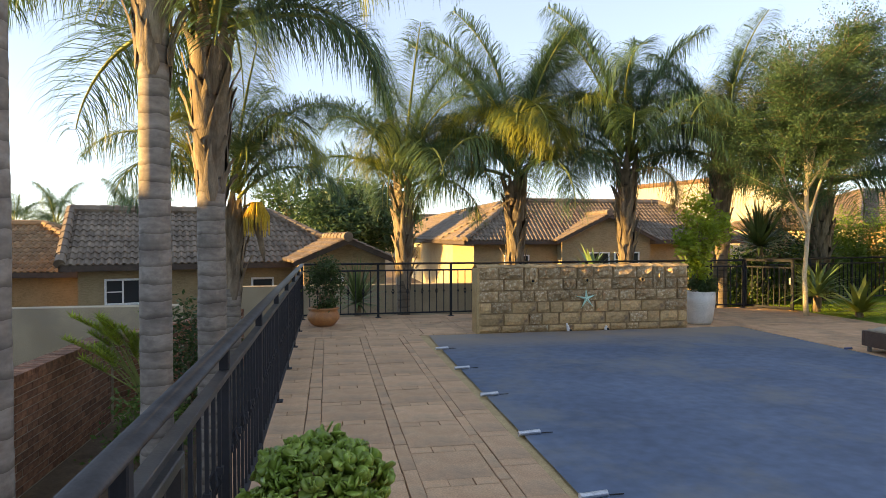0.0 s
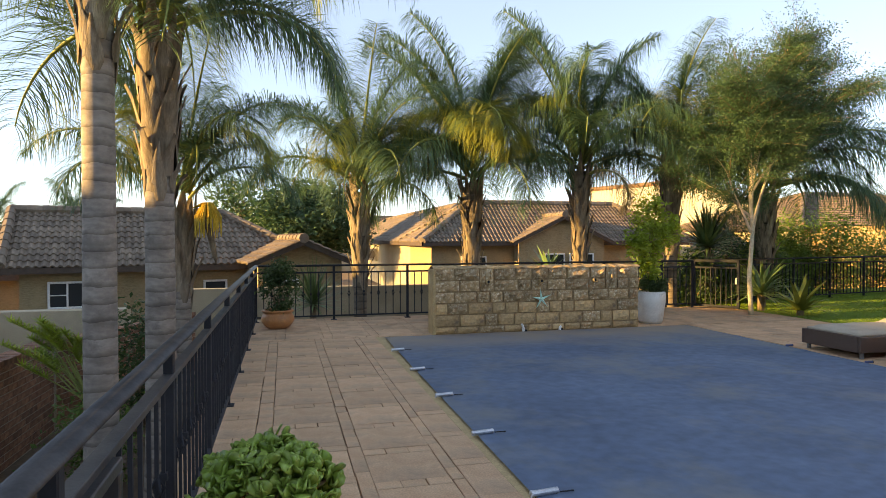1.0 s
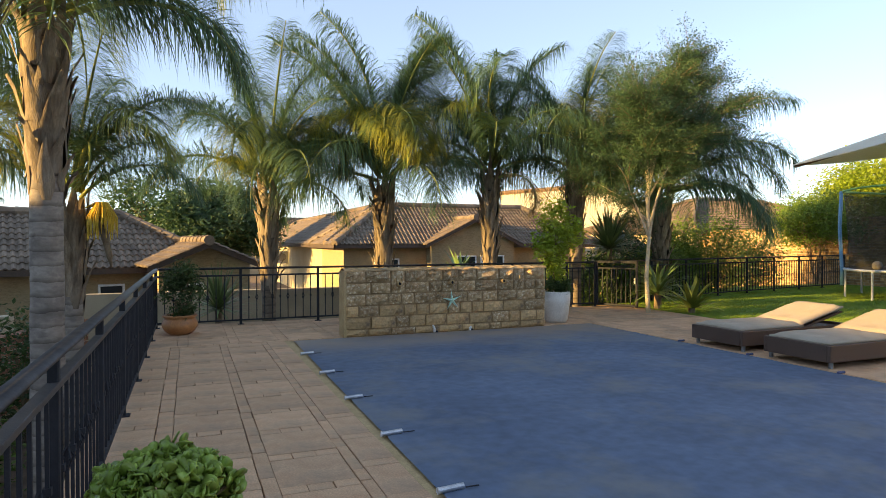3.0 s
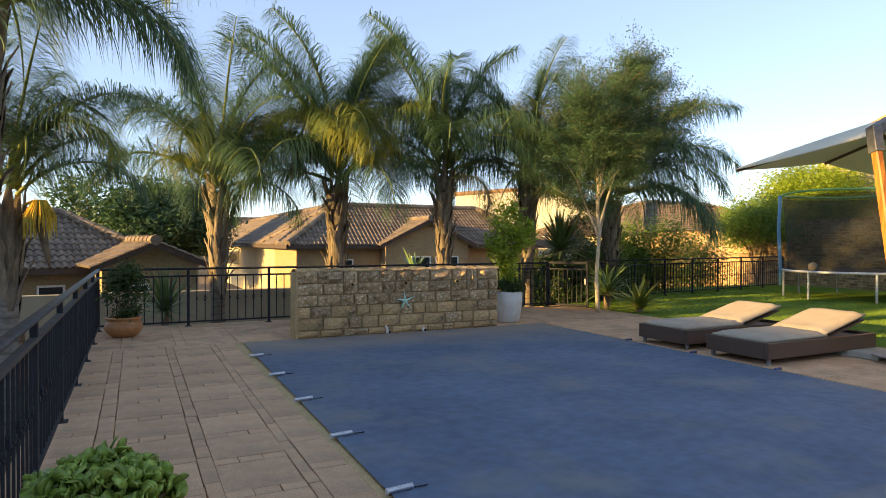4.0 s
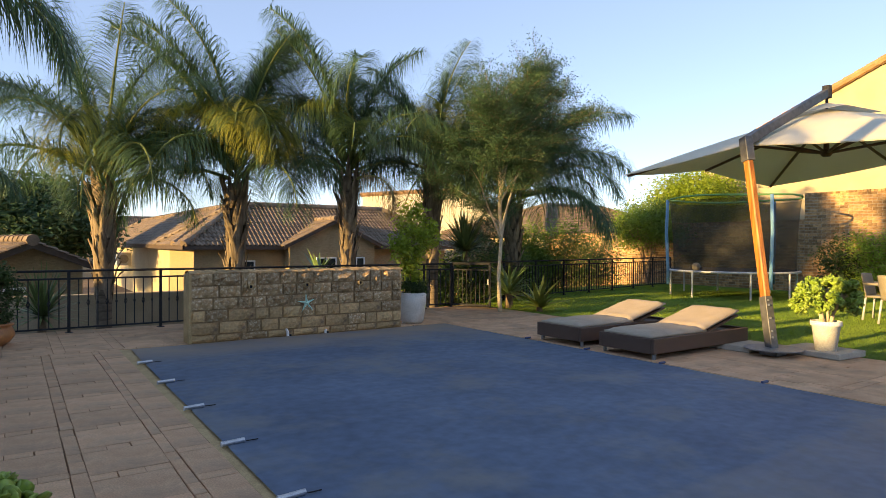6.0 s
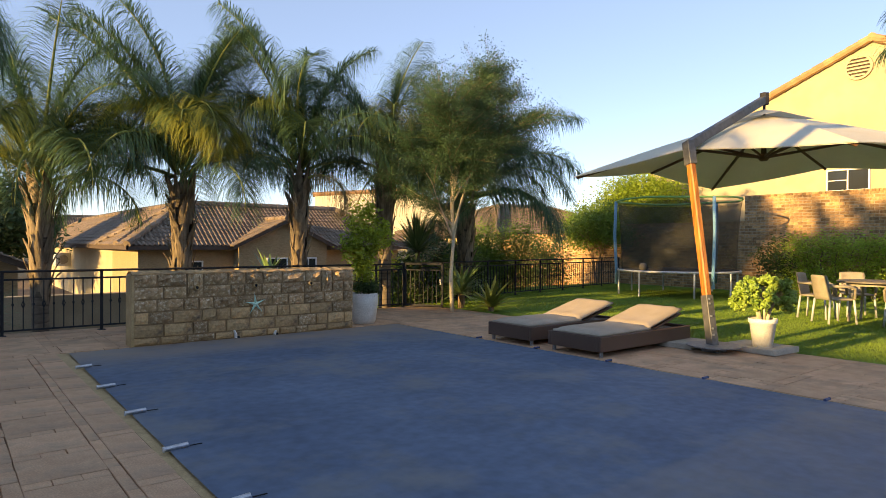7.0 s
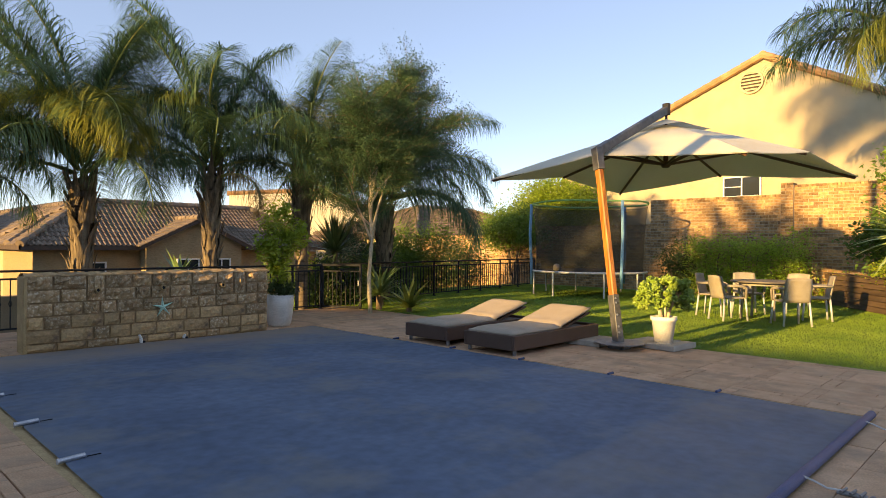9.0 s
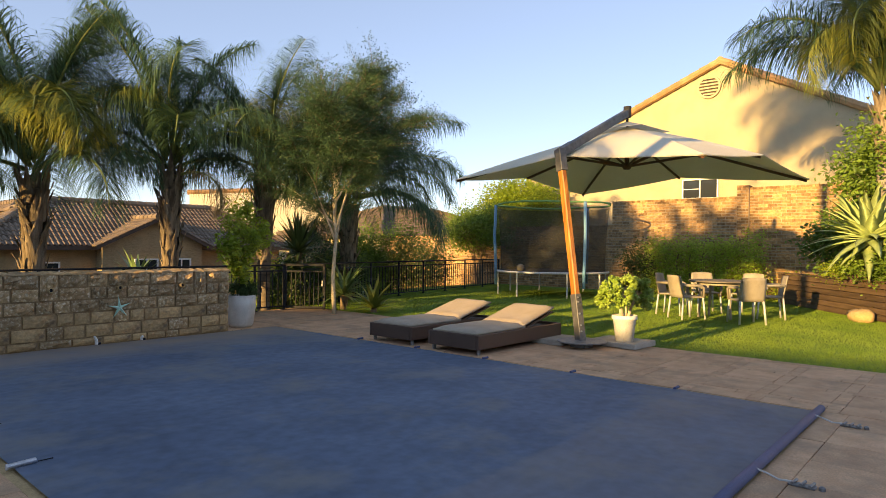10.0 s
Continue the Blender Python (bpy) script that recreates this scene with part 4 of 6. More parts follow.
# ---- sun loungers ----
def lounger():
    l = thing("sun_lounger", "dark woven lounger with taupe cushion, backrest raised", "sun lounger", Matrix.Translation((6.5, 3.38, 0)), "pool loungers")
    W, L = 0.84, 1.98
    part("frame", Geo().box(0, L, 0, 0.045, 0.07, 0.25, 0.008).box(0, L, W - 0.045, W, 0.07, 0.25, 0.008).box(0, 0.045, 0.045, W - 0.045, 0.07, 0.25, 0.006).box(L - 0.045, L, 0.045, W - 0.045, 0.07, 0.25, 0.006).box(0.04, L - 0.04, 0.04, W - 0.04, 0.19, 0.215), M_RATTAN, l, "dark brown woven resin frame")
    leg = Geo().tube([(0, 0, 0), (0, 0, 0.08)], 0.024, 12).mesh("leg", M_STEEL)
    for x in (0.07, L - 0.07):
        for y in (0.05, W - 0.05):
            part("leg", leg, M_STEEL, l, "steel foot", m=Matrix.Translation((x, y, 0)))

    def pad(length, m, t=0.095):
        g, nx, ny = Geo(), 14, 8
        for s in (1, -1):
            for j in range(ny + 1):
                for i in range(nx + 1):
                    u, v = i / nx, j / ny
                    e = min(u, 1 - u) * length / 0.06, min(v, 1 - v) * 0.7 / 0.06
                    k = math.sqrt(max(0, 1 - (1 - min(1, e[0])) ** 2)) * math.sqrt(max(0, 1 - (1 - min(1, e[1])) ** 2))
                    g.v.append((u * length, 0.06 + v * (W - 0.12), t / 2 + s * (t / 2 * (0.25 + 0.75 * k)) + (0.006 * noise.noise((u * 6, v * 5, s)) if s > 0 else 0)))
        n = (nx + 1) * (ny + 1)
        for j in range(ny):
            for i in range(nx):
                a = j * (nx + 1) + i
                g.f += [(a, a + 1, a + nx + 2, a + nx + 1), (n + a + nx + 1, n + a + nx + 2, n + a + 1, n + a)]
        rim = [i for i in range(nx + 1)] + [j * (nx + 1) + nx for j in range(1, ny + 1)] + [ny * (nx + 1) + i for i in range(nx - 1, -1, -1)] + [j * (nx + 1) for j in range(ny - 1, 0, -1)]
        for a, b in zip(rim, rim[1:] + rim[:1]):
            g.f.append((b, a, n + a, n + b))
        return Geo().add(g.v, g.f, m)

    c = part("seat_cushion", pad(1.10, Matrix.Translation((0.03, 0, 0.215))), M_CUSHION, l, "flat taupe cushion", smooth=True)
    tilt = pose(1.08, 0, 0.232, 0, -14, 0)
    b = part("back_cushion", pad(0.82, tilt), M_CUSHION, l, "raised taupe back cushion", smooth=True)
    part("back_board", Geo().box(0, 0.8, 0.07, W - 0.07, -0.025, 0.0, 0.004, m=tilt), M_RATTAN, l)
    part("prop", Geo().tube([(1.7, W / 2, 0.2), (1.72, W / 2, 0.41)], 0.012, 8), M_STEEL, l)
    return l


first = lounger()
copy_thing(first, Matrix.Translation((6.5, 4.52, 0)))


# ---- cantilever parasol ----
def parasol():
    u = thing("cantilever_umbrella", "large square ecru parasol on a leaning hardwood pole", "umbrella")
    C, hx, hy, zc, yaw = Vector((10.34, 3.26, 0)), 1.9, 2.2, 2.5, radians(-6)
    zm, za = zc + 0.2, 3.38
    rim = []
    for k in range(8):
        a = math.pi / 4 * k + math.pi / 4
        e = (hx * (1.41421 if k % 2 == 0 else 0.99) * math.cos(a), hy * (1.41421 if k % 2 == 0 else 0.99) * math.sin(a), 0)
        rim.append(C + rotz(e, yaw) + Vector((0, 0, zc if k % 2 == 0 else zm)))
    apex = C + Vector((0, 0, za))
    g, n = Geo(), 8
    for s in (0, 1):
        for k in range(8):
            for i in range(n + 1):
                for j in range(n + 1):
                    t, q = j / n, i / n
                    p = rim[k].lerp(rim[(k + 1) % 8], t)
                    v = apex.lerp(p, q)
                    v.z -= 0.02 * math.sin(math.pi * t) * q * q + s * 0.012 - 0.03 * math.sin(math.pi * q)
                    g.v.append(tuple(v))
    m = (n + 1) * (n + 1)
    for s in (0, 1):
        for k in range(8):
            o = (s * 8 + k) * m
            for i in range(n):
                for j in range(n):
                    a = o + i * (n + 1) + j
                    f = (a, a + n + 1, a + n + 2, a + 1)
                    g.f.append(f if s == 0 else f[::-1])
    can = part("canopy", g, M_CANVAS, u, "ecru canvas canopy, sunlit from the side", smooth=True)
    vent = Geo()
    for k in range(8):
        p, q = rim[k] - C, rim[(k + 1) % 8] - C
        a = C + Vector((p.x * 0.24, p.y * 0.24, za - 0.085))
        b = C + Vector((q.x * 0.24, q.y * 0.24, za - 0.085))
        vent.add([apex + Vector((0, 0, 0.09)), a, b], [(0, 1, 2)])
    part("vent_cap", vent, M_CANVAS, can)
    hub_z = 2.72
    for k in range(8):
        p = rim[k]
        r = part("rib", Geo().tube([C + Vector((0, 0, za - 0.12)), p.lerp(apex, 0.02) - Vector((0, 0, 0.04))], 0.023, 6), M_RIB, u)
        mid = p.lerp(apex, 0.55) - Vector((0, 0, 0.05))
        part("strut", Geo().tube([C + Vector((0, 0, hub_z)), mid], 0.021, 6), M_RIB, r)
    part("hub", Geo().lathe([(0.05, 0), (0.075, 0.03), (0.075, 0.09), (0.04, 0.11), (0.03, 0.55)], 16, Matrix.Translation(C + Vector((0, 0, hub_z - 0.05)))), M_RIB, u)
    base, elbow, tip = Vector((8.1, 2.86, 0.1)), Vector((8.3, 3.32, 2.66)), C + Vector((0, 0, 3.62))
    ax = (elbow - base).normalized()

    def beam(p, q, w, h, bevel=0.008):
        d = q - p
        return Geo().box(-w / 2, w / 2, -h / 2, h / 2, 0, d.length, bevel, Matrix.Translation(p) @ d.to_track_quat("Z", "Y").to_matrix().to_4x4())

    part("pole", beam(base + ax * 0.5, elbow - ax * 0.1, 0.085, 0.11, 0.015), M_WOOD, u, "varnished orange hardwood pole")
    s = part("socket", beam(base - ax * 0.03, base + ax * 0.62, 0.10, 0.125, 0.006), M_SOCKET, u, "grey steel pole socket")
    for t in (0.12, 0.2, 0.36, 0.52, 0.58):
        part("bolt", Geo().lathe([(0.014, 0), (0.014, 0.02)], 8, Matrix.Translation(base + ax * t + Vector((-0.04, -0.05, 0))) @ pose(0, 0, 0, 90, 0, -50)), M_TUBE, s)
    part("elbow", Geo().add(*join_beams([beam(elbow - ax * 0.22, elbow + ax * 0.11, 0.115, 0.14), beam(elbow + ax * 0.05, elbow + ax * 0.05 + (tip - elbow).normalized() * 0.36, 0.11, 0.13)])), M_SOCKET, u)
    arm = part("arm", beam(elbow + ax * 0.05 + (tip - elbow).normalized() * 0.2, tip, 0.09, 0.12), M_SOCKET, u, "grey metal cantilever arm")
    part("hanger", Geo().tube([tip + Vector((0, 0, 0.04)), apex + Vector((0, 0, -0.1))], 0.02, 10), M_BLACK, arm)
    part("cap", Geo().tube([tip - Vector((0.0, 0, 0.08)), tip + Vector((0, 0, 0.1))], 0.065, 12), M_BLACK, arm)
    part("base_plate", Geo().lathe([(0.33, 0.076), (0.33, 0.086), (0.32, 0.09)], 30, Matrix.Translation((8.08, 2.83, 0))).box(7.98, 8.2, 2.72, 2.95, 0.0, 0.076, 0.004), M_STEEL, u)
    return u


def join_beams(gs):
    out = Geo()
    for q in gs:
        out.add(q.v, q.f)
    return out.v, out.f


parasol()
for x, y, a in ((8.22, 3.42, 3), (8.64, 2.52, -4)):
    s = part("concrete_slab", Geo().box(-0.3, 0.3, -0.36, 0.36, 0, 0.075, 0.008), M_CONC)
    s.matrix_basis = pose(x, y, 0.0 if x < 8.5 else 0.001, 0, 0, a)
    tagged(s, "square concrete paving slab weighing the parasol foot", "slab", "parasol weights")


# ---- palms ----
def frond_mesh(length, arch, hang, seed, dry=0.0, pairs=70, width=0.02, leafl=0.55, twist=0.0, forward=0.0):
    """A feathered palm leaf: rachis rising from the origin along +x, arching over, with drooping leaflets in several ranks."""
    r = random.Random(seed)
    stalk = Geo()
    pts, n = [], 14
    ang, p = arch, Vector((0, 0, 0))
    for i in range(n + 1):
        pts.append(p.copy())
        p = p + Vector((math.cos(ang), 0.05 * math.sin(i * 0.4 + seed) * twist, math.sin(ang))) * (length / n)
        ang -= hang / n * (0.5 + 1.3 * i / n)
    stalk.tube(pts, [0.032 * (1 - 0.92 * i / n) + 0.003 for i in range(n + 1)], 6)
    leaf = Geo()
    for k in range(pairs):
        t = 0.16 + 0.84 * (k + r.random()) / pairs
        f = t * n
        i = min(int(f), n - 1)
        o = pts[i].lerp(pts[i + 1], f - i)
        d = (pts[i + 1] - pts[i]).normalized()
        nrm = Vector((0, 1, 0)).cross(d) * -1
        size = leafl * (0.45 + 0.9 * math.sin(math.pi * min(1, t * 0.9 + 0.08))) * r.uniform(0.8, 1.15)
        for s in (-1, 1):
            lift = r.uniform(-0.55, 0.75)
            v = (d * (r.uniform(0.35, 0.75) + forward) + Vector((0, s, 0)) * 1.0 + nrm * lift).normalized()
            w = width * (1 - 0.45 * t)
            q, vv = o.copy(), v.copy()
            line = [q]
            seg = 4
            for j in range(seg):
                q = q + vv * (size / seg)
                line.append(q)
                vv = (vv + Vector((0, 0, -1)) * (0.3 + 0.38 * j) * (0.5 if forward else 1.0) * r.uniform(0.8, 1.3)).normalized()
            side = v.cross(Vector((r.uniform(-0.3, 0.3), r.uniform(-0.3, 0.3), 1))).normalized()
            k0 = len(leaf.v)
            for j, c in enumerate(line):
                ww = w * (0.6, 1.0, 0.85, 0.5, 0.05)[j]
                leaf.v += [tuple(c - side * ww * 0.5), tuple(c + side * ww * 0.5)]
            leaf.f += [(k0 + 2 * j, k0 + 2 * j + 1, k0 + 2 * j + 3, k0 + 2 * j + 2) for j in range(seg)]
    return stalk, leaf


FRONDS = {}
for key, (length, arch, hang, material, pairs) in {
    "spear": (1.75, 1.5, 0.2, M_FROND, 70), "up": (2.6, 1.4, 0.95, M_FROND, 150), "up2": (2.6, 1.22, 1.5, M_FROND, 150), "mid": (2.4, 1.02, 1.9, M_FROND, 140),
    "mid2": (2.3, 0.8, 2.1, M_FROND, 130), "low": (2.1, 0.45, 2.0, M_FROND, 120), "low2": (1.9, 0.1, 1.7, M_FROND, 105), "yellow": (2.7, 1.45, 3.9, M_FROND_Y, 190),
    "dry": (1.7, 0.35, 2.7, M_FROND_D, 90)}.items():
    stalk, leaf = frond_mesh(length, arch, hang, len(key) + int(length * 10), pairs=int(pairs * (1.7 if key in ("spear", "up", "up2") else 1.25)), width=0.017, leafl=0.42 if key == "spear" else 0.62, forward=1.4 if key == "spear" else 0.0)
    FRONDS[key] = stalk.mesh("rachis", M_RACHIS, True), leaf.mesh("blade", material)


def palm(label, x, y, z0, top, r0, plan, boots=1.0, seed=1, lean=(0, 0), size=1.0, ringed=True, bark=M_TRUNK):
    """Trunk with ring scars, old leaf bases below the crown, and fronds: plan is a list of (kind, bearing in degrees, scale)."""
    r = random.Random(seed)
    t = thing("palm_tree", label, "palm tree", Matrix.Translation((x, y, z0)), "queen palms")
    H = top - z0
    pts, rad = [], []
    n = int(H / 0.045)
    for i in range(n + 1):
        h = H * i / n
        b = 1.0 - 0.12 * h / H + 0.25 * math.exp(-h / 0.3)
        ring = (1.01, 0.995, 1.0)[i % 3] + r.uniform(-0.004, 0.004)
        pts.append((lean[0] * (h / H) ** 1.5 + 0.006 * noise.noise((h * 2, seed, 0)), lean[1] * (h / H) ** 1.5, h))
        rad.append(r0 * b * (ring if ringed else 1) * (1 + 0.02 * noise.noise((seed, h * 3, 1))))
    part("trunk", Geo().tube(pts, rad, 20), bark, t, "trunk with ring scars", smooth=True)
    cx, cy = lean
    # old leaf bases sheathing the trunk's top
    for k in range(int(30 * boots)):
        a = k * 2.4 + r.random() * 0.5
        zb = H - 0.1 - 0.95 * boots * (1 - k / (30 * boots))
        ln = r.uniform(0.35, 0.75)
        flare = r.uniform(0.04, 0.17)
        g = Geo()
        for i in range(6):
            q = i / 5
            wd = r0 * (1.9 - 1.75 * q ** 0.8) * min(1.0, 0.25 + 2.5 * q)
            rr = r0 * 0.9 + 0.015 + flare * q ** 2.2 + 0.0012 * k + r.uniform(-0.006, 0.014)
            for s in (-1, -0.4, 0.4, 1):
                b = a + s * wd / rr * 0.5 + 0.05 * math.sin(q * 4 + k)
                g.v.append((cx + rr * math.cos(b) * (1 - 0.05 * s * s), cy + rr * math.sin(b) * (1 - 0.05 * s * s), zb + ln * q + (r.uniform(-0.03, 0.03) if i > 3 else 0)))
        g.f = [(i * 4 + j, i * 4 + j + 1, i * 4 + j + 5, i * 4 + j + 4) for i in range(5) for j in range(3)]
        part("leaf_base", g, M_BOOT, t, smooth=True)
    for kind, bearing, sc in plan:
        st, lf = FRONDS[kind]
        rise = {"spear": 0.55, "up": 0.5, "up2": 0.42, "mid": 0.36, "mid2": 0.28, "low": 0.2, "low2": 0.05, "yellow": 0.42, "dry": 0.0}[kind]
        a = radians(bearing)
        m = Matrix.Translation((cx + 0.10 * math.cos(a), cy + 0.10 * math.sin(a), H + rise * 0.9 - 0.1)) @ pose(0, 0, 0, r.uniform(-14, 14), r.uniform(-7, 7), bearing) @ Matrix.Scale(sc * size, 4)
        f = part("frond", st, M_RACHIS, t, m=m)
        part("blade", lf, M_FROND, f)
    return t


def crown(seed, n=24, yellow=(), dry=(), skip=()):
    """Bearings spread by the golden angle from spear to hanging fronds."""
    r = random.Random(seed)
    kinds = ["spear", "up", "up", "up", "up2", "up2", "up2", "up2", "mid", "mid", "mid", "mid", "mid2", "mid2", "mid2", "mid2", "mid2", "low", "low", "low", "low", "low2", "low2", "low2"]
    out = [(kinds[min(int(i * 24 / n), 23)], (seed * 50 + i * 137.5 + r.uniform(-18, 18)) % 360, r.uniform(0.85, 1.1)) for i in range(n)]
    out = [o for o in out if o[0] not in skip]
    return out + [("yellow", b, r.uniform(0.85, 1.0)) for b in yellow] + [("dry", b, 0.85) for b in dry]


palm("tall queen palm with pale ringed trunk outside the railing", -1.25, 4.53, GROUND, 3.95, 0.135, crown(1, 20, skip=("low", "low2")), 1.25, 1, size=1.05)
palm("queen palm with shaggy leaf bases beside the railing", -1.0, 5.72, GROUND, 3.4, 0.15, crown(2, 20, (300,), skip=("low2",)), 1.7, 2, size=1.15)
palm("short queen palm with a yellow flower spray", -1.14, 8.05, GROUND, 1.78, 0.13, crown(3, 20, (250, 10), (), ("low", "low2")), 1.3, 3, size=0.9)
# crown is out of view, set high and dense to shade the right gable
palm("palm trunk close to the terrace edge, unseen crown added for shade", -1.435, 2.16, GROUND, 9.2, 0.13, crown(9, 36), 0.8, 9, size=1.65)
palm("queen palm in the row behind the pool", 1.68, 11.34, GROUND, 2.3, 0.135, crown(4, 20, (350, 240), (), ("low2",)) + [("spear", 90, 1.25)], 2.0, 4, size=1.1, bark=M_TRUNK_B)
palm("queen palm in the row with yellow hanging fronds", 3.91, 11.07, GROUND, 2.5, 0.15, crown(5, 20, (276, 264, 284, 180), (), ("spear", "low2")) + [("up", 175, 1.15), ("up", 188, 1.1), ("up", 5, 1.15), ("up", 352, 1.1)], 2.2, 5, size=1.13, bark=M_TRUNK_B)
palm("queen palm in the row, dark against the sky", 6.1, 10.65, GROUND, 2.75, 0.135, crown(6, 20, (200,), (300,), ("low2",)) + [("up", 180, 1.15)], 2.0, 6, size=1.1, bark=M_TRUNK_B)
palm("queen palm in the row behind the feathery tree", 8.0, 10.35, GROUND, 2.9, 0.14, crown(7, 20, (240,), ()), 2.0, 7, size=1.1, bark=M_TRUNK_B)
palm("queen palm at the end of the row", 10.8, 10.9, GROUND, 2.4, 0.15, crown(8, 18, (), ()) + [("mid", 311, 1.1), ("mid2", 322, 1.1), ("up2", 303, 1.1), ("low", 312, 1.15), ("mid", 330, 1.0)], 2.4, 8, size=1.25, bark=M_TRUNK_B)
# yellow fronds here put the golden sunlight into the leaf colour
palm("queen palm in the raised bed, golden in the sun", 15.9, 0.3, 0.68, 4.4, 0.15, crown(10, 15, (170, 205, 140), (), ("low", "low2", "mid2")) + [("mid", 128, 1.1), ("up2", 150, 1.15), ("mid", 105, 1.0)], 1.3, 10, size=1.36)
for x, y, s in ((-15, 38, 5), (-10.5, 36, 6), (-18, 40, 7)):
    palm("distant palm behind the roofs", x, y, GROUND, 2.0, 0.15, crown(s, 14), 0.6, s + 20)


# ---- trees and shrubs ----
def tree(name, label, category, x, y, z0, trunks, clumps, leaf_count, leaf_size, spread, material, bark=M_BARK, seed=1, aspect=2.4, droop=0.2, group="", limb_bark=None):
    """Tapered stems that fork towards clump centres, and a crown of many small leaves round them."""
    r = random.Random(seed)
    t = thing(name, label, category, Matrix.Translation((x, y, z0)), group)
    wood = Geo()
    starts = []
    for (tx, ty, th, tr) in trunks:
        pts = [Vector((tx * 0.15, ty * 0.15, -0.05))]
        for i in range(1, 7):
            q = i / 6
            pts.append(Vector((tx * (0.15 + 0.85 * q * q), ty * (0.15 + 0.85 * q * q), th * q)) + Vector((r.uniform(-1, 1), r.uniform(-1, 1), 0)) * 0.03 * th ** 0.5)
        wood.tube(pts, [tr * (1 - 0.6 * i / 6) for i in range(7)], 9)
        starts.append((pts, max(tr * 0.4, 0.014)))
    part("trunk", wood, bark, t, smooth=True)
    br = Geo()
    for c in clumps:
        c = Vector(c)
        pts, tr = min(starts, key=lambda s: (s[0][-1] - c).length)
        o = pts[r.randint(3, 6)]
        mid = o.lerp(c, 0.5) + Vector((r.uniform(-0.1, 0.1), r.uniform(-0.1, 0.1), r.uniform(0.0, 0.18))) * (c - o).length
        br.tube([o, mid, c], [tr * 0.55, tr * 0.35, tr * 0.12], 6)
        for _ in range(3):
            br.tube([mid, mid.lerp(c, 0.6) + Vector((r.gauss(0, 1) * spread[0], r.gauss(0, 1) * spread[1], r.gauss(0, 1) * spread[2]))], [tr * 0.22, tr * 0.06], 5)
    part("limb", br, limb_bark or bark, t, smooth=True)
    part("crown", leaf_cloud(clumps, leaf_count, leaf_size, spread, aspect, droop, seed), material, t)
    return t


def ball_clumps(n, centre, radii, seed, shell=0.5):
    r = random.Random(seed)
    out = []
    while len(out) < n:
        p = Vector((r.uniform(-1, 1), r.uniform(-1, 1), r.uniform(-1, 1)))
        if shell < p.length < 1:
            out.append((centre[0] + p.x * radii[0], centre[1] + p.y * radii[1], centre[2] + p.z * radii[2]))
    return out


def feathery_tree(x, y):
    """Slender stems that fan out from low forks, and long upswept sprays of tiny leaflets."""
    r = np.random.RandomState(21)
    t = thing("feathery_tree", "slender tree with pale stems and fine feathery leaves", "tree", Matrix.Translation((x, y, 0)))
    main = [Vector((0, 0, -0.05)), Vector((-0.03, 0.02, 0.7)), Vector((0.02, 0.0, 1.5)), Vector((-0.03, 0.02, 2.2)), Vector((0.1, 0.0, 3.1)), Vector((0.35, -0.15, 4.05)), Vector((0.6, -0.35, 4.9))]
    part("trunk", Geo().tube(main, [0.046, 0.038, 0.033, 0.028, 0.022, 0.015, 0.006], 10), M_BARK, t, "pale slender trunk", smooth=True)
    stems = [main[3:]]
    for k, (h, dx, dy, top) in enumerate(((1.45, -0.8, 0.35, 3.3), (1.6, 0.8, -0.5, 4.3), (1.9, -0.45, -0.4, 4.0), (1.3, 0.9, 0.2, 3.6), (2.0, 0.65, 0.3, 4.7), (1.75, -1.0, 0.6, 2.6), (2.2, 1.1, -0.8, 3.9), (2.3, 0.0, 0.5, 4.6), (2.3, 0.35, -0.5, 4.8))):
        o = Vector((0.0, 0.0, h))
        pts = [o + Vector((dx * q ** 1.25, dy * q ** 1.25, (top - h) * q)) + Vector(r.uniform(-0.035, 0.035, 3)) * (q > 0) for q in (0, 0.2, 0.4, 0.6, 0.8, 1.0)]
        part("limb", Geo().tube(pts, [0.024, 0.02, 0.016, 0.012, 0.008, 0.003], 7), M_BARK, t, smooth=True)
        stems.append(pts)
    twigs, leaf_p, leaf_d = Geo(), [], []
    for k in range(1150):
        st = stems[r.randint(len(stems))]
        f = r.uniform(0.25, 1.0) * (len(st) - 1)
        i = min(int(f), len(st) - 2)
        o = st[i].lerp(st[i + 1], f - i)
        out = Vector((o.x - 0.1, o.y, 0)) * 0.9 + Vector((r.normal(0, 0.75), r.normal(0, 0.75), r.uniform(-0.1, 1.0)))
        out.normalize()
        ln = r.uniform(0.4, 1.05) * (0.75 if o.z > 4 else 1.0)
        if o.z < 2.75 and r.rand() < 0.7:
            continue
        line, d = [o], out.copy()
        for j in range(5):
            line.append(line[-1] + d * (ln / 5))
            d = (d + Vector((r.normal(0, 0.1), r.normal(0, 0.1), 0.1 - 0.12 * j))).normalized()
        twigs.tube([line[0], line[2], line[5]], [0.006, 0.004, 0.0015], 4, caps=False)
        n = 210
        q = r.uniform(0.2, 1.0, n) * 5
        j = np.minimum(q.astype(int), 4)
        ar = np.array([tuple(p) for p in line])
        base = ar[j] + (ar[j + 1] - ar[j]) * (q - j)[:, None]
        leaf_p.append(base + r.normal(0, 1, (n, 3)) * np.array((0.085, 0.085, 0.055)))
        leaf_d.append(np.tile(np.array(tuple(d)), (n, 1)))
    part("twig", twigs, M_BARK_D, t)
    p, d = np.concatenate(leaf_p), np.concatenate(leaf_d)
    n = len(p)
    d = d * 0.5 + r.normal(0, 0.6, (n, 3))
    d /= np.linalg.norm(d, axis=1)[:, None]
    w = np.cross(d, r.normal(0, 1, (n, 3)))
    w /= np.linalg.norm(w, axis=1)[:, None]
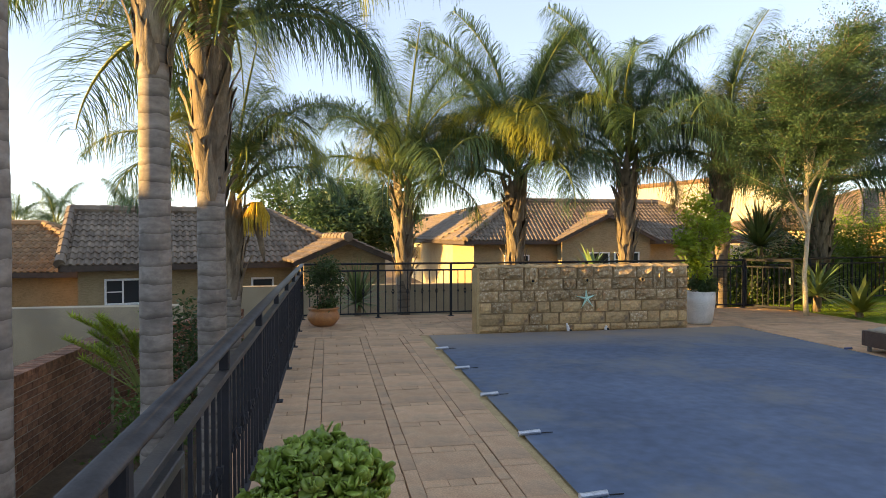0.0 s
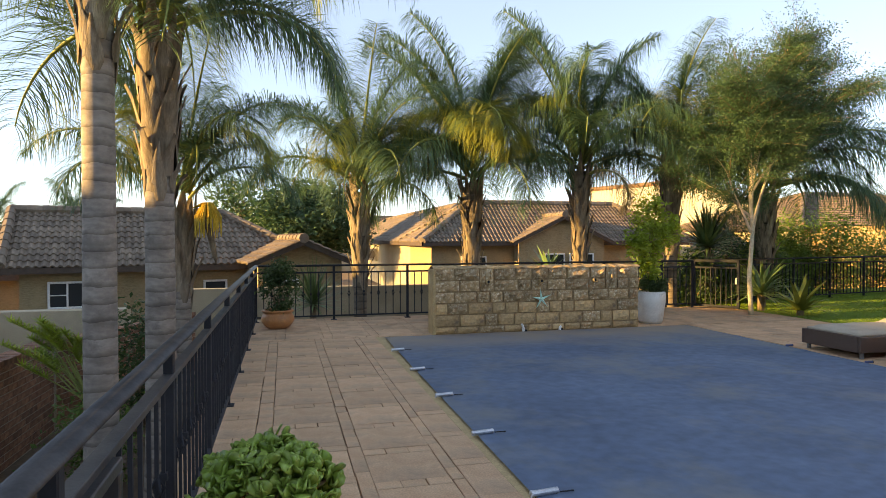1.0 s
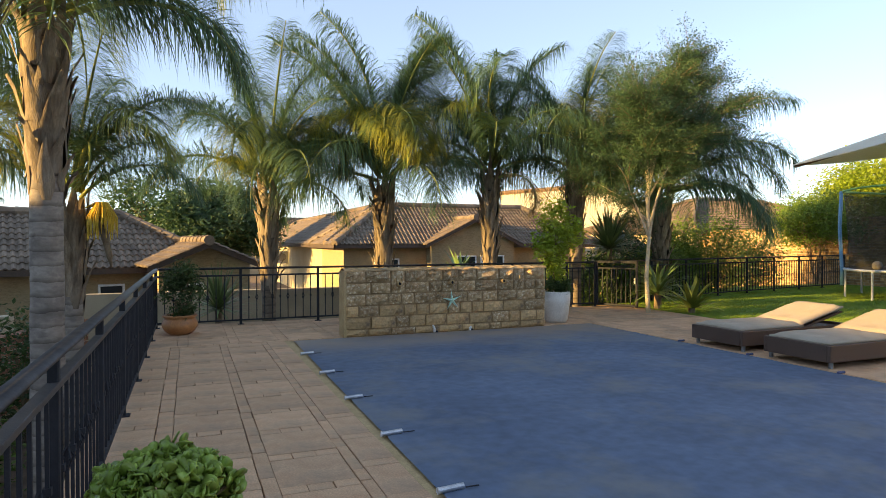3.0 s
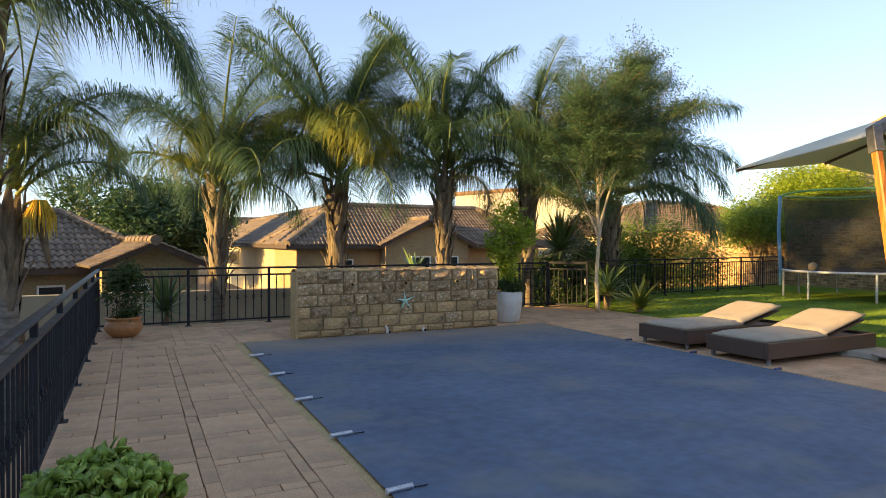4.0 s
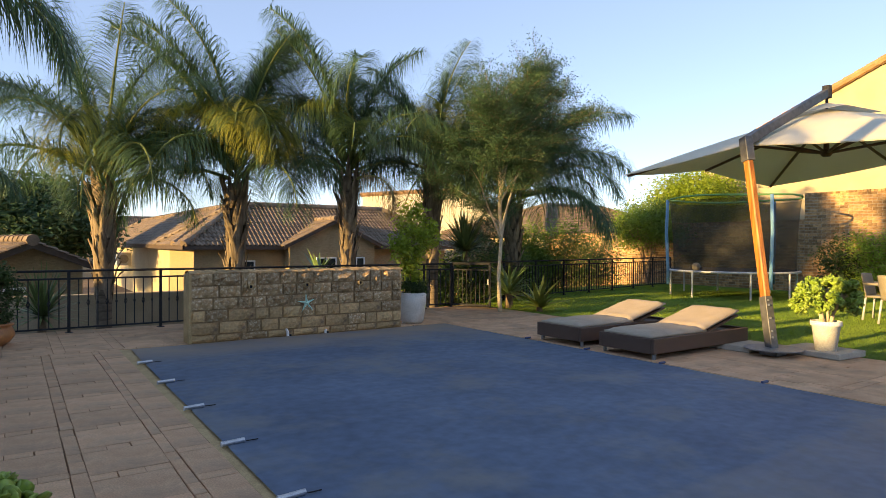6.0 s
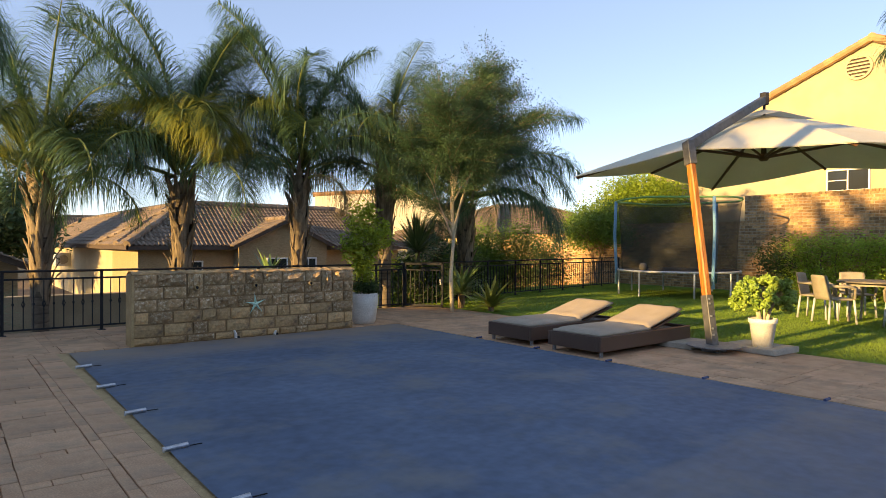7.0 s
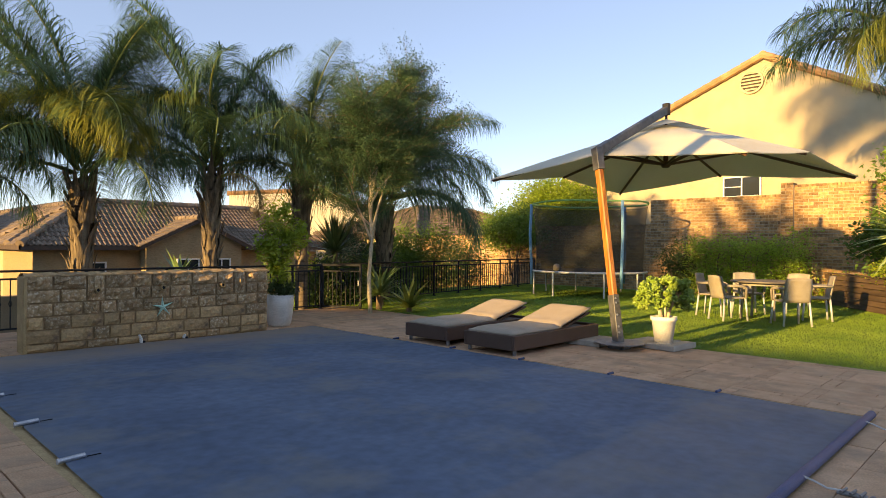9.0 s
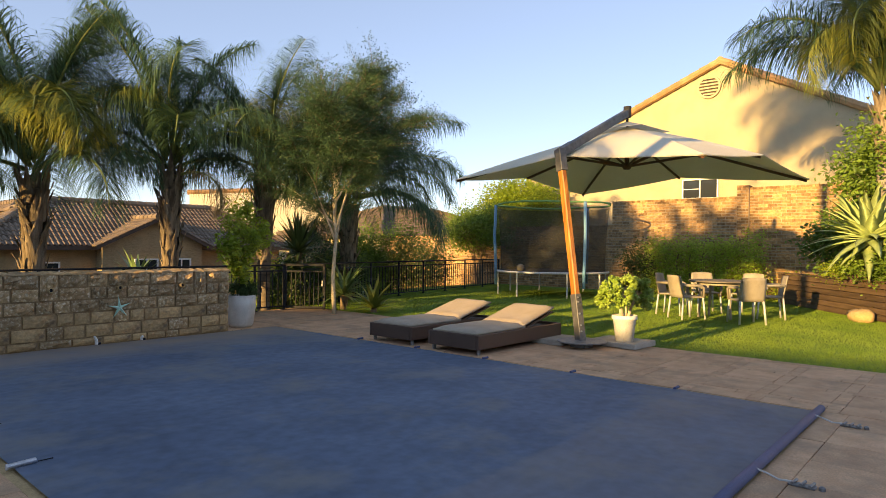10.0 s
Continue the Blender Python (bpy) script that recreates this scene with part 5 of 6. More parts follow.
    ln = r.uniform(0.026, 0.052, (n, 1))
    v = np.stack([p - d * ln / 2, p + w * ln * 0.17, p + d * ln / 2, p - w * ln * 0.17], 1).reshape(-1, 3)
    k = np.arange(n)[:, None] * 4
    g = Geo()
    g.v, g.f = v.tolist(), (k + np.array([[0, 3, 2, 1]])).tolist()
    part("crown", g, M_LEAF_F, t)


feathery_tree(8.34, 8.41)
tree("broad_tree", "dark round-headed tree behind the roofs", "tree", -0.4, 33, GROUND, [(0, 0, 2.4, 0.25), (0.8, 0.2, 2.6, 0.15)],
     ball_clumps(60, (0.9, 0, 3.6), (4.0, 3.0, 2.0), 22, 0.4), 30000, 0.26, (0.5, 0.5, 0.4), M_LEAF_F, M_BARK_D, 22)


def blade_fan(geo, origin, count, length, width, seed, lift=(0.2, 1.2), bend=0.6, thick=0.0, seg=5):
    """Strap leaves in a rosette."""
    r = random.Random(seed)
    o = Vector(origin)
    for k in range(count):
        a = k * 2.4 + r.uniform(-0.2, 0.2)
        e = lift[0] + (lift[1] - lift[0]) * (k / max(1, count - 1)) + r.uniform(-0.1, 0.1)
        d = Vector((math.cos(a) * math.cos(e), math.sin(a) * math.cos(e), math.sin(e)))
        side = Vector((-math.sin(a), math.cos(a), 0))
        ln, p = length * r.uniform(0.8, 1.15), o.copy()
        k0 = len(geo.v)
        for i in range(seg + 1):
            q = i / seg
            w = width * (1.0 - q ** 1.6) * (0.75 + 0.6 * min(1, q * 3)) + 0.001
            up = side.cross(d).normalized()
            geo.v += [tuple(p - side * w / 2 + up * thick * (1 - q)), tuple(p - up * thick * 0.6 * (1 - q)), tuple(p + side * w / 2 + up * thick * (1 - q))]
            p = p + d * (ln / seg)
            d = (d + Vector((0, 0, -bend / seg)) * (0.5 + q)).normalized()
        for i in range(seg):
            b = k0 + 3 * i
            geo.f += [(b, b + 1, b + 4, b + 3), (b + 1, b + 2, b + 5, b + 4)]
            if thick:
                geo.f.append((b + 2, b, b + 3, b + 5))
    return geo


def jade_leaves(centres, count, size, seed):
    """Plump round paddle leaves, each a small rounded hexagon with thickness."""
    r = random.Random(seed)
    g = Geo()
    for c in range(count):
        o = Vector(centres[r.randrange(len(centres))])
        d = Vector((r.gauss(0, 1), r.gauss(0, 1), r.gauss(0.35, 0.8))).normalized()
        s = d.cross(Vector((r.gauss(0, 1), r.gauss(0, 1), r.gauss(0, 1)))).normalized()
        n = d.cross(s)
        l = size * r.uniform(0.7, 1.25)
        k0 = len(g.v)
        ring = [(0.0, 0.12), (0.3, 0.38), (0.7, 0.52), (0.92, 0.4), (1.02, 0.14)]
        for t, w in ring:
            p = o + d * l * t + n * l * 0.12 * t * t
            g.v += [tuple(p - s * l * w), tuple(p + n * l * 0.09), tuple(p + s * l * w), tuple(p - n * l * 0.06)]
        for i in range(4):
            for j in range(4):
                a, b = k0 + 4 * i + j, k0 + 4 * i + (j + 1) % 4
                g.f.append((a, b, b + 4, a + 4))
        g.f.append((k0 + 16, k0 + 17, k0 + 18, k0 + 19))
    return g


# ---- potted plants on the terrace ----
def jade_bush():
    t = thing("potted_succulent", "round jade bush with plump green leaves in a pot", "plant", Matrix.Translation((0.15, 1.36, 0)))
    part("pot", Geo().lathe([(0.12, 0), (0.17, 0.24), (0.185, 0.25), (0.185, 0.28), (0.165, 0.28), (0.15, 0.22)], 28), M_TERRA, t, smooth=True)
    r = random.Random(8)
    st, tips = Geo(), []
    for k in range(46):
        a, e = k * 2.4, 0.15 + 1.3 * (k / 46)
        p = Vector((0.255 * math.cos(a) * math.cos(e) ** 0.6, 0.23 * math.sin(a) * math.cos(e) ** 0.6, 0.32 + 0.205 * math.sin(e))) + Vector((r.uniform(-1, 1), r.uniform(-1, 1), r.uniform(-1, 1))) * 0.025
        st.tube([(0, 0, 0.22), p * 0.55 + Vector((0, 0, 0.12)), p], [0.016, 0.011, 0.006], 6)
        tips += [p, p * 0.93 + Vector((0, 0, 0.02)), p * 1.02]
    part("stem", st, M_BARK_D, t, smooth=True)
    part("foliage", jade_leaves(tips, 1300, 0.053, 5), M_SUCC, t, "glossy round green leaves", smooth=True)


jade_bush()


def terracotta_plant():
    t = thing("potted_shrub", "dark leafy shrub in a round-bellied terracotta pot", "plant", Matrix.Translation((0.12, 8.84, 0)))
    part("pot", Geo().lathe([(0.14, 0), (0.2, 0.045), (0.245, 0.11), (0.25, 0.16), (0.225, 0.22), (0.205, 0.245), (0.24, 0.262), (0.245, 0.28), (0.225, 0.29), (0.2, 0.285), (0.19, 0.22)], 30), M_TERRA, t, smooth=True)
    cl = ball_clumps(26, (0, 0, 0.66), (0.33, 0.33, 0.36), 3, 0.3)
    st = Geo()
    for c in cl[::2]:
        st.tube([(0, 0, 0.2), (c[0] * 0.4, c[1] * 0.4, 0.45), c], [0.012, 0.009, 0.003], 5)
    part("stem", st, M_BARK_D, t)
    part("foliage", leaf_cloud(cl, 3400, 0.05, (0.06, 0.06, 0.06), 2.0, 0.1, 4), M_LEAF, t)


terracotta_plant()


def white_planter():
    t = thing("potted_shrub", "lime-green citrus shrub in a tall white planter", "plant", Matrix.Translation((6.0, 7.93, 0)))
    part("planter", Geo().lathe([(0.17, 0), (0.195, 0.05), (0.235, 0.35), (0.24, 0.52), (0.225, 0.52), (0.215, 0.44)], 32), M_POTW, t, "tapered off-white planter", smooth=True)
    low = ball_clumps(16, (0.0, 0, 0.6), (0.2, 0.2, 0.13), 5, 0.2)
    part("underplanting", leaf_cloud(low, 1500, 0.05, (0.05, 0.05, 0.05), 2.0, 0.0, 6), M_LEAF, t, "dark low leaves at the rim")
    cl = ball_clumps(26, (0.06, 0.1, 1.45), (0.42, 0.36, 0.5), 7, 0.35) + [(-0.08, 0, 0.95), (0.02, 0, 0.85), (-0.03, 0.02, 1.0), (0.0, 0, 0.78)]
    st = Geo()
    st.tube([(0, 0, 0.42), (-0.04, 0, 0.8), (0.0, 0.05, 1.2), (0.05, 0.08, 1.6)], [0.016, 0.014, 0.01, 0.004], 7)
    for c in cl[::2]:
        st.tube([(-0.02, 0.03, 1.0), c], [0.007, 0.002], 5)
    part("stem", st, M_BARK_D, t)
    part("foliage", leaf_cloud(cl, 2300, 0.095, (0.065, 0.065, 0.08), 2.2, -0.3, 8), M_LEAF_L, t, "bright lime-green leaves")


white_planter()


def white_pot():
    t = thing("potted_succulent", "jade tree with thick pale stems in a white plastic pot", "plant", Matrix.Translation((8.52, 2.42, 0.076)))
    part("pot", Geo().lathe([(0.115, 0), (0.155, 0.3), (0.172, 0.305), (0.172, 0.36), (0.158, 0.36), (0.15, 0.3)], 30), M_WHITE, t, smooth=True)
    r = random.Random(9)
    st, tips = Geo(), []
    for k, (x, y) in enumerate(((-0.05, 0.02), (0.03, 0.0), (0.06, -0.04), (-0.01, 0.05))):
        top = Vector((x * 2.6, y * 2.6, 0.62))
        st.tube([(x * 0.6, y * 0.6, 0.28), (x * 1.3, y * 1.3, 0.46), top], [0.026, 0.021, 0.014], 8)
        for j in range(19):
            a, e = j * 2.4 + k, r.uniform(-0.4, 1.4)
            p = Vector((0.36 * math.cos(a) * math.cos(e), 0.36 * math.sin(a) * math.cos(e), 0.62 + 0.27 * math.sin(e))) * r.uniform(0.9, 1.05)
            st.tube([top, top.lerp(p, 0.5) + Vector((0, 0, 0.03)), p], [0.012, 0.008, 0.004], 5)
            tips += [p, top.lerp(p, 0.8), top.lerp(p, 0.92)]
    part("stem", st, M_BARK, t, "pale fleshy stems", smooth=True)
    part("foliage", jade_leaves(tips, 3600, 0.056, 6), M_SUCC, t, "yellow-green round leaves", smooth=True)


white_pot()


# ---- trampoline ----
def trampoline():
    C, R, zr, zt = Vector((16.42, 8.37, 0)), 1.6, 0.66, 2.6
    t = thing("trampoline", "round trampoline with black safety net on the lawn", "trampoline", Matrix.Translation(C))
    ring = [(R * math.cos(2 * math.pi * k / 40), R * math.sin(2 * math.pi * k / 40), zr) for k in range(41)]
    part("frame", Geo().tube(ring, 0.03, 8), M_ALU, t, smooth=True)
    part("bed", Geo().lathe([(R * 0.86, zr - 0.012), (R * 0.86, zr - 0.004)], 36), M_BLACK, t)
    part("spring_cover", Geo().lathe([(R * 0.86, zr - 0.002), (R * 0.86, zr + 0.02), (R * 0.99, zr + 0.03), (R * 0.99, zr + 0.015)], 40), M_BLACK, t)
    for k in range(4):
        a0 = math.pi / 4 + math.pi / 2 * k + 0.35
        q = [Vector((R * math.cos(a0 + s * 0.34), R * math.sin(a0 + s * 0.34), 0)) for s in (-1, 1)]
        for e in q:
            part("leg", Geo().tube([e + Vector((0, 0, zr)), e + Vector((0, 0, -0.02))], 0.026, 8), M_ALU, t, "zinc-plated leg")
    # enclosure: net bulging to its top ring, padded poles
    n = Geo()
    S = 40
    for j in range(7):
        q = j / 6
        rr = R * (0.94 + 0.07 * q * q)
        n.v += [(rr * math.cos(2 * math.pi * k / S), rr * math.sin(2 * math.pi * k / S), zr + 0.02 + (zt - 0.1 - zr) * q) for k in range(S)]
    n.f = [(j * S + k, j * S + (k + 1) % S, (j + 1) * S + (k + 1) % S, (j + 1) * S + k) for j in range(6) for k in range(S)]
    part("net", n, M_NET, t, "black mesh enclosure net", smooth=True)
    top = [(R * 1.02 * math.cos(2 * math.pi * k / 40), R * 1.02 * math.sin(2 * math.pi * k / 40), zt + 0.012 * math.cos(4 * 2 * math.pi * k / 40)) for k in range(41)]
    part("top_ring", Geo().tube(top, 0.028, 6), M_GREENPAD, t, "faded green foam top ring", smooth=True)
    for bearing in (126, 242, 352):
        a = radians(bearing)
        c, s = math.cos(a), math.sin(a)
        part("pole", Geo().tube([(R * 1.03 * c, R * 1.03 * s, 0.25), (R * 1.03 * c, R * 1.03 * s, zr), (R * 1.06 * c, R * 1.06 * s, 1.7), (R * 1.04 * c, R * 1.04 * s, zt)], 0.042, 10), M_BLUEPAD, t, "faded blue foam-padded pole", smooth=True)
    return t


trampoline()
b = part("ball", Geo().lathe([(0.11 * math.sin(math.pi * k / 10) + 0.001, 0.11 - 0.11 * math.cos(math.pi * k / 10)) for k in range(11)], 18), M_CONC, smooth=True)
b.matrix_basis = Matrix.Translation((15.52, 8.87, 0.656))
tagged(b, "grey play ball lying on the trampoline", "ball")


# ---- garden dining set ----
def armchair():
    t = thing("garden_chair", "taupe moulded resin armchair with pale metal legs", "chair", Matrix.Translation((12.72, 2.02, 0)), "chairs round the garden table")
    part("seat", Geo().box(-0.23, 0.23, -0.22, 0.22, 0.41, 0.445, 0.012), M_RESIN, t)
    back, nx, nz = Geo(), 8, 8
    for s in (0, 0.022):
        for j in range(nz + 1):
            for i in range(nx + 1):
                u, v = i / nx * 2 - 1, j / nz
                back.v.append((-0.235 - 0.085 * v + 0.04 * u * u - s, u * (0.235 - 0.02 * v ** 3), 0.42 + 0.43 * v - 0.015 * u * u * v))
    k = (nx + 1) * (nz + 1)
    for j in range(nz):
        for i in range(nx):
            a = j * (nx + 1) + i
            back.f += [(a, a + 1, a + nx + 2, a + nx + 1), (k + a + nx + 1, k + a + nx + 2, k + a + 1, k + a)]
    rim = list(range(nx + 1)) + [j * (nx + 1) + nx for j in range(1, nz + 1)] + [nz * (nx + 1) + i for i in range(nx - 1, -1, -1)] + [j * (nx + 1) for j in range(nz - 1, 0, -1)]
    back.f += [(b, a, k + a, k + b) for a, b in zip(rim, rim[1:] + rim[:1])]
    part("backrest", back, M_RESIN, t, smooth=True)
    for s in (-1, 1):
        part("armrest", Geo().tube([(-0.25, s * 0.25, 0.66), (0.1, s * 0.265, 0.655), (0.19, s * 0.26, 0.62), (0.2, s * 0.24, 0.43)], [0.024, 0.026, 0.024, 0.022], 8), M_RESIN, t, smooth=True)
    for x, y in ((0.2, 0.22), (0.2, -0.22), (-0.22, 0.21), (-0.22, -0.21)):
        part("leg", Geo().tube([(x, y, 0.42), (x * 1.18, y * 1.12, 0.0)], 0.019, 10), M_ALU, t, "pale aluminium leg", smooth=True)
    return t


TABLE = (13.45, 2.72)
chair = armchair()
chair.matrix_basis = pose(12.72, 2.02, 0, 0, 0, 40)
for x, y in ((13.35, 3.62), (12.72, 3.1), (14.25, 3.25), (13.95, 1.95), (14.5, 2.5)):
    copy_thing(chair, pose(x, y, 0, 0, 0, math.degrees(math.atan2(TABLE[1] - y, TABLE[0] - x)) + rng.uniform(-12, 12)))


def table():
    t = thing("garden_table", "round taupe resin garden table on the lawn", "table", Matrix.Translation((*TABLE, 0)))
    part("tabletop", Geo().lathe([(0.55, 0.70), (0.58, 0.71), (0.58, 0.73), (0.57, 0.737)], 40), M_TABLE, t)
    part("apron", Geo().lathe([(0.42, 0.65), (0.42, 0.70)], 32), M_RESIN, t)
    for k in range(4):
        a = math.pi / 4 + math.pi / 2 * k
        part("leg", Geo().tube([(0.36 * math.cos(a), 0.36 * math.sin(a), 0.67), (0.43 * math.cos(a), 0.43 * math.sin(a), 0)], 0.024, 10), M_RESIN, t)


table()


# ---- raised timber planter and what grows in it ----
P0, P1 = Vector((18.3, 2.8, 0)), Vector((13.0, -1.2, 0))


def timber_planter():
    d = (P1 - P0).normalized()
    m = Matrix.Translation(P0) @ Matrix.Rotation(math.atan2(d.y, d.x), 4, "Z")
    t = thing("raised_planter", "raised bed faced with dark timber slats", "planter", m)
    L = (P1 - P0).length
    part("bed", Geo().box(0.03, L, 0.06, 3.2, -0.02, 0.70), M_SOIL, t, "dark garden soil")
    for i in range(6):
        part("slat", Geo().box(0, L, -0.0, 0.035, 0.008 + i * 0.123, 0.008 + i * 0.123 + 0.109, 0.005), M_DECK, t)
    part("coping", Geo().box(-0.02, L, -0.02, 0.12, 0.748, 0.778, 0.005), M_DECK, t)
    for k in range(4):
        part("post", Geo().box(0.1 + k * 1.9, 0.17 + k * 1.9, 0.037, 0.1, -0.02, 0.74), M_DECK, t)


timber_planter()


def aloe(x, y, z, size, seed):
    t = thing("aloe", "large grey-green aloe rosette with fleshy leaves", "aloe", Matrix.Translation((x, y, z)))
    part("stem", Geo().tube([(0, 0, -0.02), (0, 0, 0.8 * size)], [0.1, 0.08], 10), M_BARK_D, t)
    for k in range(84):
        part("leaf", blade_fan(Geo(), (0, 0, 0), 1, 1.0 * size, 0.2 * size, seed + k, (0, 0), 0.7, 0.04, 6), M_ALOE, t, smooth=True,
             m=Matrix.Translation((0, 0, 0.8 * size)) @ pose(0, 0, 0, 0, 0, k * 137.5) @ pose(0, 0, 0, 0, -(-40 + 118 * k / 84), 0))


aloe(15.6, 0.5, 0.70, 1.15, 40)


def bush(label, x, y, z, radii, leaves, size, material, seed, centre=None, aspect=2.0, name="shrub", cat="shrub"):
    t = thing(name, label, cat, Matrix.Translation((x, y, z)))
    c = centre or (0, 0, radii[2] * 0.95)
    cl = ball_clumps(max(14, int(12 * radii[0] * radii[2] + 16)), c, radii, seed, 0.3)
    st = Geo()
    for p in cl[::2]:
        st.tube([(0, 0, -0.03), (p[0] * 0.5, p[1] * 0.5, p[2] * 0.6), p], [0.025, 0.015, 0.004], 5)
    part("stem", st, M_BARK_D, t)
    k = 0.24 * max(radii)
    part("foliage", leaf_cloud(cl, leaves, size, (min(k, radii[0] * 0.4), min(k, radii[1] * 0.4), k * 0.8), aspect, 0.1, seed), material, t)
    return t


bush("tall leafy shrub in the raised bed", 16.2, 0.35, 0.70, (0.8, 0.8, 1.1), 9000, 0.12, M_LEAF_S, 50, (0.1, 0, 2.2))
bush("leafy shrub round the aloe's foot", 15.35, 0.2, 0.70, (0.6, 0.6, 0.4), 3000, 0.09, M_LEAF_S, 54)
bush("leafy shrub behind the aloe", 17.3, 1.35, 0.70, (0.65, 0.6, 0.85), 3000, 0.12, M_LEAF_B, 51)
bush("low green groundcover in the raised bed", 16.4, 0.95, 0.70, (0.6, 0.4, 0.2), 2000, 0.06, M_LEAF_L, 52)
bush("low cushion of dusky flowers in the raised bed", 15.95, 0.8, 0.70, (0.22, 0.16, 0.12), 450, 0.05, M_PINK, 53)
rk = Geo()
for j in range(7):
    for i in range(12):
        a, e = 2 * math.pi * i / 12, math.pi * j / 6
        q = 1 + 0.22 * noise.noise((math.cos(a) * 1.5, math.sin(a) * 1.5, e))
        rk.v.append((0.33 * q * math.sin(e) * math.cos(a), 0.2 * q * math.sin(e) * math.sin(a), 0.10 - 0.14 * q * math.cos(e)))
rk.f = [(j * 12 + i, j * 12 + (i + 1) % 12, (j + 1) * 12 + (i + 1) % 12, (j + 1) * 12 + i) for j in range(6) for i in range(12)]
rk = part("rock", rk, M_ROCK, smooth=True)
rk.matrix_basis = pose(14.75, 0.52, 0.0, 0, 0, 38)
tagged(rk, "rounded ochre rock on the grass", "rock")


# ---- hedge and planting along the boundary ----
hedge_c = [(18.75 + rng.uniform(-0.3, 0.35), y, z) for y in np.arange(3.3, 6.5, 0.14) for z in (0.25, 0.6, 0.95, 1.3) for _ in (0,)] + [(18.7, 3.3 + 0.3 * k, 1.5 + rng.uniform(-0.12, 0.22)) for k in range(11)]
h = thing("hedge", "clipped green hedge along the brick wall in low sun", "hedge")
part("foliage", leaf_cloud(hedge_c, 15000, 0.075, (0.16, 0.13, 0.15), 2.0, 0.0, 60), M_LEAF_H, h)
st = Geo()
for y in np.arange(3.4, 6.5, 0.35):
    st.tube([(18.8, y, -0.03), (18.75, y + 0.1, 0.9), (18.7, y, 1.35)], [0.025, 0.018, 0.006], 5)
part("stem", st, M_BARK_D, h)
bush("dark upright shrub against the brick wall", 18.7, 6.75, -0.02, (0.42, 0.4, 0.8), 2600, 0.08, M_LEAF, 61)
bush("low green climbing plant at the wall's foot", 18.9, 2.6, -0.02, (0.35, 0.5, 0.35), 1600, 0.08, M_LEAF_L, 62)
bush("dark bush under the far railing", 14.3, 12.7, -0.6, (0.9, 0.7, 1.35), 11000, 0.08, M_LEAF_S, 63)
bush("dark bush at the lawn's end", 12.2, 12.3, -0.6, (0.8, 0.7, 0.9), 8000, 0.075, M_LEAF_B, 64)
bush("leafy shrub before the brick wall", 16.6, 13.4, -0.6, (0.7, 0.7, 1.1), 7000, 0.08, M_LEAF_B, 65)
tree("garden_tree", "lime-yellow tree lit by the sun behind the wall", "tree", 21.3, 13.2, GROUND, [(0.2, 0, 2.6, 0.09), (-0.4, 0.3, 2.8, 0.07)],
     ball_clumps(40, (0.2, -0.2, 4.1), (1.5, 1.8, 1.1), 31, 0.2), 26000, 0.13, (0.36, 0.36, 0.28), M_LEAF_L, M_BARK_D, 31)
tree("garden_tree", "green tree leaning over the brick wall", "tree", 18.8, 12.9, -0.6, [(0.1, 0, 1.9, 0.05), (-0.3, 0.2, 2.1, 0.04)],
     ball_clumps(34, (-0.2, 0.1, 2.65), (1.2, 1.4, 0.8), 32, 0.2), 15000, 0.1, (0.26, 0.26, 0.18), M_LEAF_S, M_BARK_D, 32)
tree("garden_tree", "olive-green bushy tree behind the gate", "tree", 10.0, 11.3, -0.6, [(0.1, 0, 1.5, 0.05), (0.3, 0.2, 1.8, 0.045), (-0.2, 0.1, 1.6, 0.04)],
     ball_clumps(30, (0.15, 0.1, 1.7), (0.75, 0.6, 0.8), 33, 0.3), 3000, 0.07, (0.2, 0.2, 0.2), M_LEAF_F, M_BARK_D, 33)


def yucca(label, x, y, z, stem, count, length, width, material, seed, lift=(-0.2, 1.45), bend=0.35):
    t = thing("yucca", label, "plant", Matrix.Translation((x, y, z)))
    part("trunk", Geo().tube([(0, 0, -0.03), (0, 0, stem)], [0.07, 0.06], 9), M_BARK_D, t)
    part("foliage", blade_fan(Geo(), (0, 0, stem), count, length, width, seed, lift, bend, 0.004), material, t, "stiff sword-shaped leaves")


yucca("spiky yucca behind the gate", 9.0, 10.5, GROUND, 2.5, 130, 0.95, 0.06, M_SWORD, 70)
yucca("second spiky yucca behind the railing", 7.35, 10.35, GROUND, 1.9, 70, 0.7, 0.05, M_SWORD, 71)
yucca("spiky cycad outside the railing corner", 0.72, 10.35, GROUND, 1.5, 110, 0.8, 0.04, M_SWORD, 72)
yucca("dark cycad beside the pale-stemmed tree", 9.05, 9.0, 0.0, 0.3, 60, 0.75, 0.06, M_SWORD, 73, (-0.1, 1.0), 0.9)
yucca("dark cycad by the lawn's corner", 9.6, 9.6, 0.0, 0.35, 60, 0.85, 0.06, M_SWORD, 74, (-0.1, 1.1), 0.9)
yucca("yellow-green bromeliad at the lawn's corner", 9.15, 8.15, 0.0, 0.08, 30, 0.72, 0.1, M_FROND_Y, 75, (0.1, 1.1), 0.7)
yucca("blue-green agave by the neighbour's porch", 8.7, 18.2, GROUND, 1.5, 26, 1.0, 0.14, M_SWORD, 76, (-0.1, 1.3), 0.6)
bush("low dark shrubs at the gate", 8.55, 10.35, -0.02, (0.5, 0.25, 0.5), 2400, 0.07, M_LEAF, 77)
bush("yellow-green shrub behind the gate", 9.0, 11.6, -0.8, (0.6, 0.5, 0.9), 3000, 0.09, M_LEAF_L, 78)

